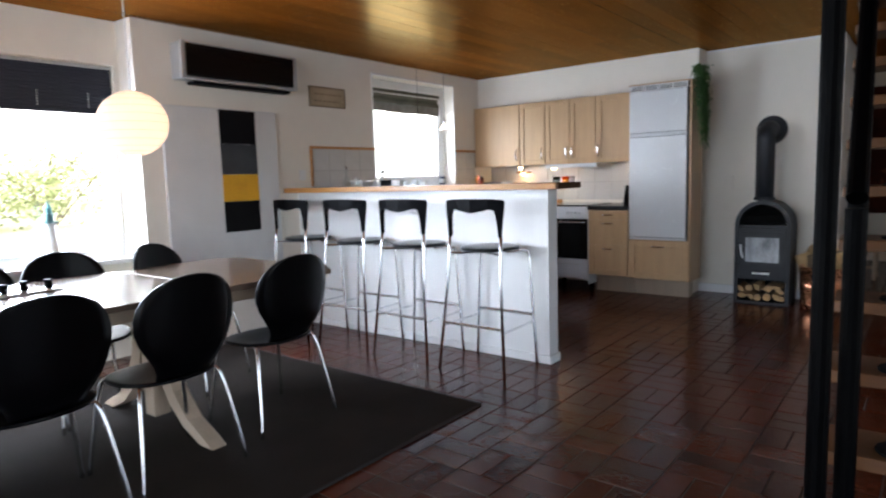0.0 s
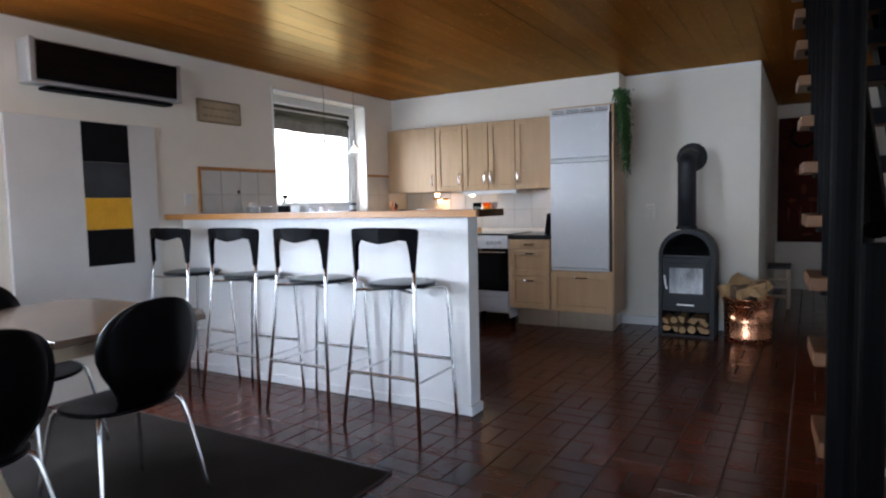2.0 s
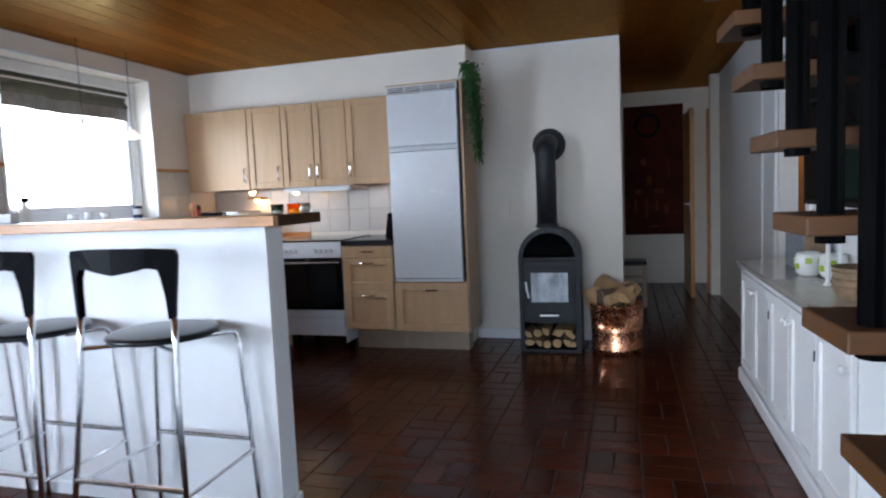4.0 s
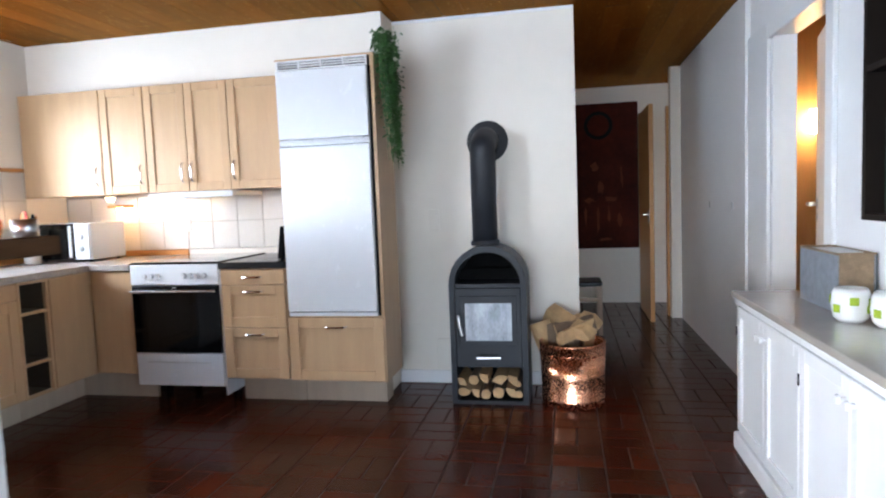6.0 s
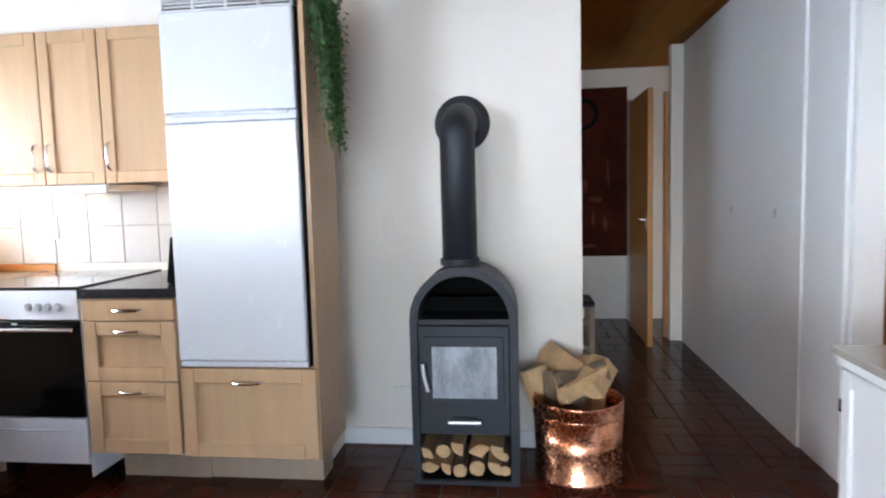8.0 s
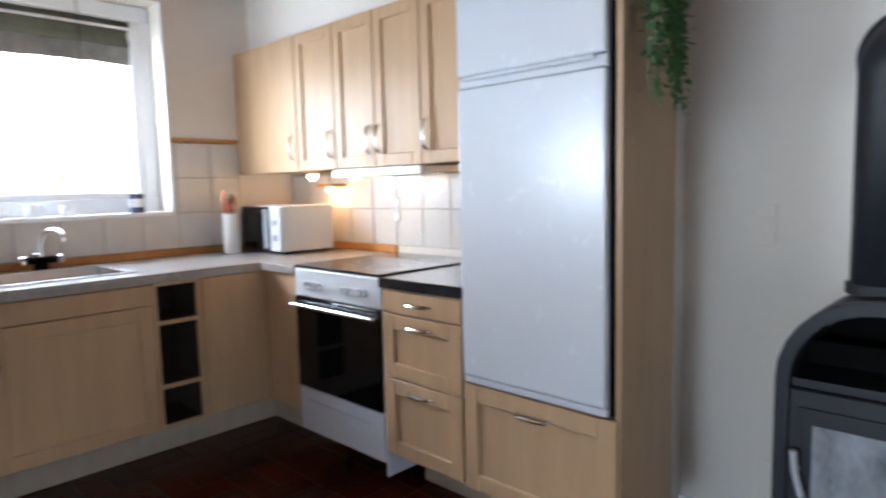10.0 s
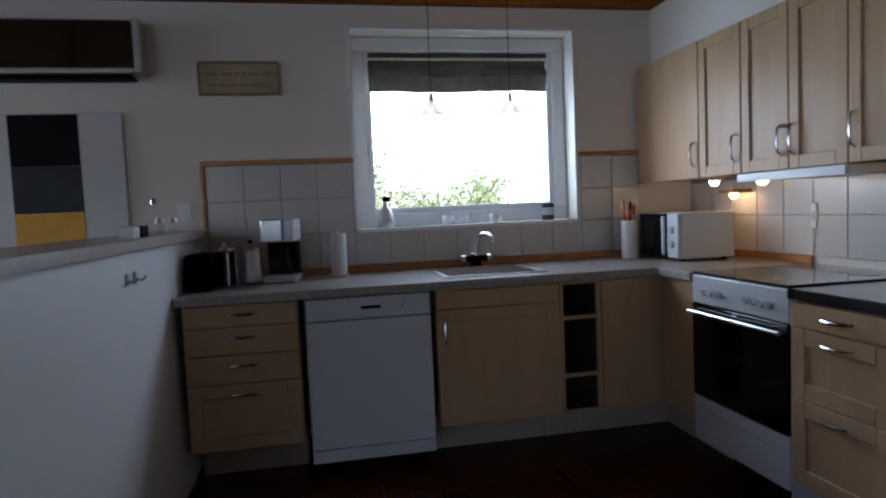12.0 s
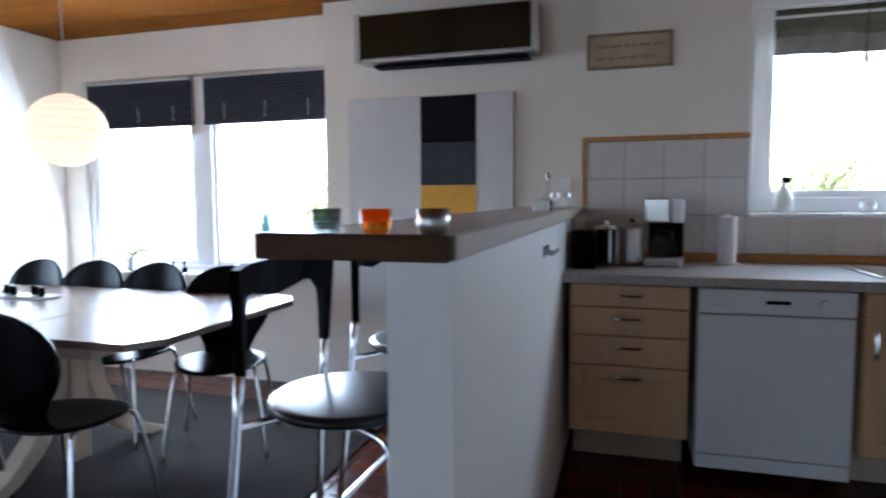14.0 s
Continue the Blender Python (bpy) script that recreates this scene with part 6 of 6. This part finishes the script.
part("handle", tube(curve([(-0.045, 0, 0.18), (-0.09, 0, 0.175), (-0.095, 0, 0.07), (-0.058, 0, 0.05)], 5), 0.010, 8), BLACK_PLASTIC, kt2)
ts = thing("toaster", "black two-slot toaster in the corner behind the bar", "toaster", pose(-3.62, 3.715, 0.906))
part("body", box(-0.10, 0.10, -0.06, 0.06, 0.008, 0.175, 0.018, segments=3), BLACK_PLASTIC, ts)
for xx in (-0.02, 0.02):
    part("slot", box(-0.075, 0.075, xx - 0.009, xx + 0.009, 0.1752, 0.1765), SOOT, ts)
part("foot_strip", box(-0.09, 0.09, -0.05, 0.05, 0.0, 0.0075), BLACK_PLASTIC, ts)
cbd = thing("chopping_board", "wooden chopping board leaning against the fridge housing", "chopping board", pose(-2.025, 6.28, 0.9065, 0, 4, 0))
part("board", box(-0.012, 0.010, -0.12, 0.12, 0.0, 0.34, 0.006), OAK_EDGE, cbd)
kh = thing("knife_block", "dark wooden knife holder beside the hob", "knife holder", pose(-2.08, 6.10, 0.906, 0, 8, 0))
part("block", box(-0.02, 0.02, -0.05, 0.05, 0.0, 0.20, 0.005), BLACK_PLASTIC, kh)
# sill things
for yy, r, h in ((5.03, 0.035, 0.055), (5.17, 0.03, 0.065), (5.32, 0.036, 0.055)):
    cup = thing("sill_cup", "small white cup on the kitchen window sill", "cup", pose(W - 0.06, yy, 1.1505), "cups on the sill")
    part("cup", lathe([(0.0, 0.0), (r * 0.75, 0.0), (r, h * 0.5), (r, h), (r - 0.004, h), (r - 0.005, h * 0.5), (0.0, 0.006)], n=18), CERAMIC, cup, smooth=True)
    part("handle", tube(curve([(0, r - 0.002, h * 0.8), (0, r + 0.016, h * 0.7), (0, r + 0.014, h * 0.35), (0, r - 0.004, h * 0.25)], 4), 0.003, 6), CERAMIC, cup)
bp = thing("blue_pot", "dark blue glazed pot on the kitchen window sill", "pot", pose(W - 0.06, 5.655, 1.1505))
part("body", lathe([(0.0, 0.0), (0.036, 0.0), (0.038, 0.1), (0.034, 0.1), (0.033, 0.01), (0.0, 0.01)], n=22), BLUE_GLASS, bp)
part("label_band", lathe([(0.0385, 0.03), (0.0392, 0.03), (0.0392, 0.075), (0.0385, 0.075)], n=22), SILVER, bp, "pale paper band")
sb = thing("soap_bottle", "clear spray bottle with a black cap on the window sill", "bottle", pose(W - 0.06, 4.66, 1.1505))
part("body", lathe([(0.0, 0.0), (0.045, 0.0), (0.048, 0.05), (0.035, 0.10), (0.014, 0.125), (0.012, 0.15), (0.0, 0.15)], n=20), CERAMIC, sb, "milky white bottle", True)
part("cap", box(-0.016, 0.016, -0.012, 0.03, 0.1505, 0.18, 0.003), BLACK_PLASTIC, sb)
# bar things
for (bx_, by_, m_, lb) in ((-1.475, 3.455, SMOKED, "smoky grey"), (-1.46, 3.545, AMBER, "amber orange"), (-1.465, 3.635, BRUSHED, "silvered")):
    tl = thing("tealight_holder", lb + " glass tealight holder on the bar counter", "candle holder", pose(bx_, by_, 1.1845), "tealights on the bar")
    part("glass", lathe([(0.0, 0.0), (0.019, 0.0), (0.023, 0.012), (0.024, 0.037), (0.022, 0.037), (0.021, 0.014), (0.0, 0.005)], n=24), m_, tl, smooth=True)
    part("candle", cyl(0, 0, 0.0055, 0.017, 0.0175, n=16), CERAMIC, tl)
for k, (bx_, by_) in enumerate(((-3.38, 3.60), (-3.42, 3.645))):
    ss = thing("spice_shaker", "small glass shaker with a steel cap on the bar counter", "shaker", pose(bx_, by_, 1.1845), "shakers on the bar")
    part("glass", lathe([(0.0, 0.0), (0.02, 0.0), (0.019, 0.05), (0.0, 0.051)], n=16), CLEAR, ss)
    part("cap", lathe([(0.0, 0.0515), (0.02, 0.0515), (0.016, 0.072), (0.0, 0.075)], n=16), BRUSHED, ss)
dn = thing("glass_decanter", "clear glass oil decanter with a stopper on the bar counter", "decanter", pose(-3.46, 3.56, 1.1845))
part("body", lathe([(0.0, 0.0), (0.035, 0.0), (0.04, 0.03), (0.02, 0.07), (0.010, 0.09), (0.010, 0.13), (0.014, 0.135), (0.0, 0.135)], n=20), CLEAR, dn, smooth=True)
part("stopper", lathe([(0.0, 0.1355), (0.010, 0.136), (0.014, 0.155), (0.0, 0.168)], n=12), CHROME, dn)
for kx, mm in ((-3.05, BLACK_PLASTIC), (-2.93, CERAMIC)):
    bxs = thing("small_box", "small box standing on the bar counter", "box", pose(kx, 3.60, 1.1845), "boxes on the bar")
    part("body", box(-0.045, 0.045, -0.025, 0.025, 0, 0.045, 0.004), mm, bxs)
# dining window sill: lighthouse, small figures, sprig
lh = thing("toy_lighthouse", "white model lighthouse with a verdigris lantern on the sill", "ornament", pose(-4.225, 1.60, 0.731))
part("tower", lathe([(0.0, 0.0), (0.055, 0.0), (0.05, 0.03), (0.038, 0.28), (0.0, 0.281)], n=24), CERAMIC, lh, smooth=True)
part("gallery", lathe([(0.0, 0.2815), (0.052, 0.282), (0.052, 0.292), (0.03, 0.293), (0.028, 0.335), (0.036, 0.337), (0.036, 0.344), (0.022, 0.346), (0.020, 0.38), (0.026, 0.383), (0.012, 0.405), (0.004, 0.42), (0.0, 0.435)], n=20), TEAL, lh, "verdigris green lantern gallery")
for yy in (0.85, 0.94):
    fg = thing("sill_ornament", "small dark turned ornament on the dining window sill", "ornament", pose(-4.225, yy, 0.731), "ornaments on the sill")
    part("body", lathe([(0.0, 0.0), (0.024, 0.0), (0.018, 0.03), (0.006, 0.045), (0.012, 0.07), (0.004, 0.085), (0.009, 0.10), (0.0, 0.115)], n=14), BLACK_STEEL, fg)
vs = thing("sprig_vase", "white vase with dark dry twigs on the sill", "vase", pose(-4.225, 0.50, 0.731))
part("vase", lathe([(0.0, 0.0), (0.035, 0.0), (0.045, 0.05), (0.03, 0.10), (0.033, 0.11), (0.0, 0.108)], n=20), CERAMIC, vs, smooth=True)
for dy, dz in ((-0.16, 0.03), (-0.09, 0.05), (0.08, 0.05), (0.17, 0.02), (0.11, 0.03)):
    part("twig", tube(curve([(0, 0, 0.1), (0.01, dy * 0.4, 0.13 + dz * 0.6), (0.02, dy, 0.13 + dz)], 4), 0.004, 6), BLACK_STEEL, vs)
# candle holders on the table
tray = thing("candle_tray", "small tray of dark candle cups on the dining table", "tray", pose(-2.98, 0.98, 0.7505))
part("tray", box(-0.05, 0.05, -0.19, 0.19, 0, 0.012, 0.003), BRUSHED, tray)
for k in range(4):
    cpn = part("candle_cup", lathe([(0.0, 0.0125), (0.016, 0.0125), (0.016, 0.058), (0.0, 0.058)], 0.02 * (1 if k % 2 else -1), -0.14 + 0.093 * k, 14), BLACK_STEEL, tray)
ol = thing("power_outlet", "white wall outlet above the bar", "outlet")
part("plate", box(W + 0.001, W + 0.010, 3.54, 3.61, 1.25, 1.34, 0.003), WHITE_PAINT, ol)

ol2 = thing("power_outlet", "slim white upright outlet on the tiles behind the cooker", "outlet")
part("plate", box(-3.026 - 0.018, -3.026 + 0.018, B - 0.019, B - 0.0102, 1.137 - 0.06, 1.137 + 0.06, 0.003), WHITE_PAINT, ol2)
part("rocker", box(-3.026 - 0.009, -3.026 + 0.009, B - 0.022, B - 0.0192, 1.137 - 0.02, 1.137 + 0.02, 0.002), SILVER, ol2)

# ---- wall tiles: each one a piece of the wall ----
tile_bed = setting("splashback", box(W + 0.001, W + 0.0035, 4.488, 6.23, 0.945, 1.128, bm=box(W + 0.001, W + 0.0035, 3.69, 4.488, 0.945, 1.525, bm=box(W + 0.001, W + 0.0035, 5.833, 6.23, 1.129, 1.525))), TILE_JOINT, "off-white square tiles with a wooden top strip above the worktop", "splashback")
tile_bed2 = setting("splashback", box(W + 0.004, -2.0, B - 0.0035, B - 0.001, 0.945, 1.36), TILE_JOINT, "off-white square tiles behind the cooker", "splashback")
setting("trim", box(W + 0.001, W + 0.020, 3.668, 4.488, 1.527, 1.552, 0.003), OAK_EDGE, "wooden strip on top of the wall tiles", "trim")
setting("trim", box(W + 0.001, W + 0.020, 5.833, 6.222, 1.527, 1.552, 0.003), OAK_EDGE, "wooden strip on top of the wall tiles", "trim")
setting("trim", box(W + 0.001, W + 0.020, 3.668, 3.689, 1.192, 1.5265, 0.003), OAK_EDGE, "upright wooden strip beside the wall tiles", "trim")
TS = 0.196
shared = {}


def tile(axis, a0, a1, z0, z1, parent, gap=0.0025):
    key = (axis, round(a1 - a0, 3), round(z1 - z0, 3))
    if key not in shared:
        w, h = (a1 - a0) / 2 - gap, (z1 - z0) / 2 - gap
        bm = box(0, 0.006, -w, w, -h, h, 0.0015) if axis == "x" else box(-w, w, -0.006, 0, -h, h, 0.0015)
        data = bpy.data.meshes.new("tile")
        bm.to_mesh(data)
        bm.free()
        data.materials.append(WALL_TILE)
        shared[key] = data
    ob = new("tile", shared[key])
    ob.parent = parent
    c = ((a0 + a1) / 2, (z0 + z1) / 2)
    ob.location = (W + 0.0036, c[0], c[1]) if axis == "x" else (c[0], B - 0.0036, c[1])


for r_ in range(3):
    z0, z1 = 0.945 + r_ * 0.1935, 0.945 + (r_ + 1) * 0.1935
    y = 3.692
    while y < 6.22:
        y1 = min(y + TS, 6.225)
        if z1 <= 1.14 or y1 <= 4.49 or y >= 5.83:
            tile("x", y, y1, z0, z1, tile_bed)
        elif y < 4.488:
            tile("x", y, 4.488, z0, z1, tile_bed)
        elif y1 > 5.833:
            tile("x", 5.833, y1, z0, z1, tile_bed)
        y = y1
for r_ in range(2):
    z0, z1 = 0.945 + r_ * 0.196, min(0.945 + (r_ + 1) * 0.196, 1.34)
    x = W + 0.02
    while x < -2.01:
        x1 = min(x + TS, -2.003)
        tile("y", x, x1, z0, z1, tile_bed2)
        x = x1

# ---- floor bricks: parquet of pairs, long side mostly along the walk ----
BL, BW, JT = 0.240, 0.120, 0.007
near_mesh = {}


def brick_mesh(w, l):
    key = (round(w, 3), round(l, 3))
    if key not in near_mesh:
        bm = box(-w / 2 + JT / 2, w / 2 - JT / 2, -l / 2 + JT / 2, l / 2 - JT / 2, -0.0055, 0.0, 0.0025)
        data = bpy.data.meshes.new("brick")
        bm.to_mesh(data)
        bm.free()
        data.materials.append(TILE_FLOOR)
        near_mesh[key] = data
    return near_mesh[key]


rng = random.Random(21)
far_v, far_f = [], []
count = 0
ix = 0
x = FLOOR_X[0]
while x < FLOOR_X[1]:
    y, iy = FLOOR_Y[0], 0
    while y < FLOOR_Y[1]:
        cells = [(x, y, BW, BL), (x + BW, y, BW, BL)] if (ix + iy) % 2 == 0 else [(x, y, BL, BW), (x, y + BW, BL, BW)]
        for cx, cy, w, l in cells:
            mx, my = cx + w / 2, cy + l / 2
            if -1.5 < mx < 0.4 and 3.7 < my < 6.6 and count < 300:
                ob = new("brick", brick_mesh(w, l))
                ob.parent = floor
                ob.location = (mx, my, rng.uniform(-0.0008, 0.0004))
                count += 1
            else:
                z = rng.uniform(-0.0008, 0.0004)
                a, b = w / 2 - JT / 2, l / 2 - JT / 2
                n0 = len(far_v)
                for s, zz in ((1, -0.0055), (1, -0.002), (0.985, z)):
                    far_v += [(mx - a * s, my - b * s, zz), (mx + a * s, my - b * s, zz), (mx + a * s, my + b * s, zz), (mx - a * s, my + b * s, zz)]
                for q in range(2):
                    for e in range(4):
                        far_f.append((n0 + 4 * q + e, n0 + 4 * q + (e + 1) % 4, n0 + 4 * q + 4 + (e + 1) % 4, n0 + 4 * q + 4 + e))
                far_f.append((n0 + 8, n0 + 9, n0 + 10, n0 + 11))
        y += BL
        iy += 1
    x += BL
    ix += 1
data = bpy.data.meshes.new("bricks")
data.from_pydata(far_v, [], far_f)
data.materials.append(TILE_FLOOR_FAR)
rest = new("bricks", data)
rest.parent = floor
tagged(rest, "many dark red-brown floor bricks", "", "", "stuff")
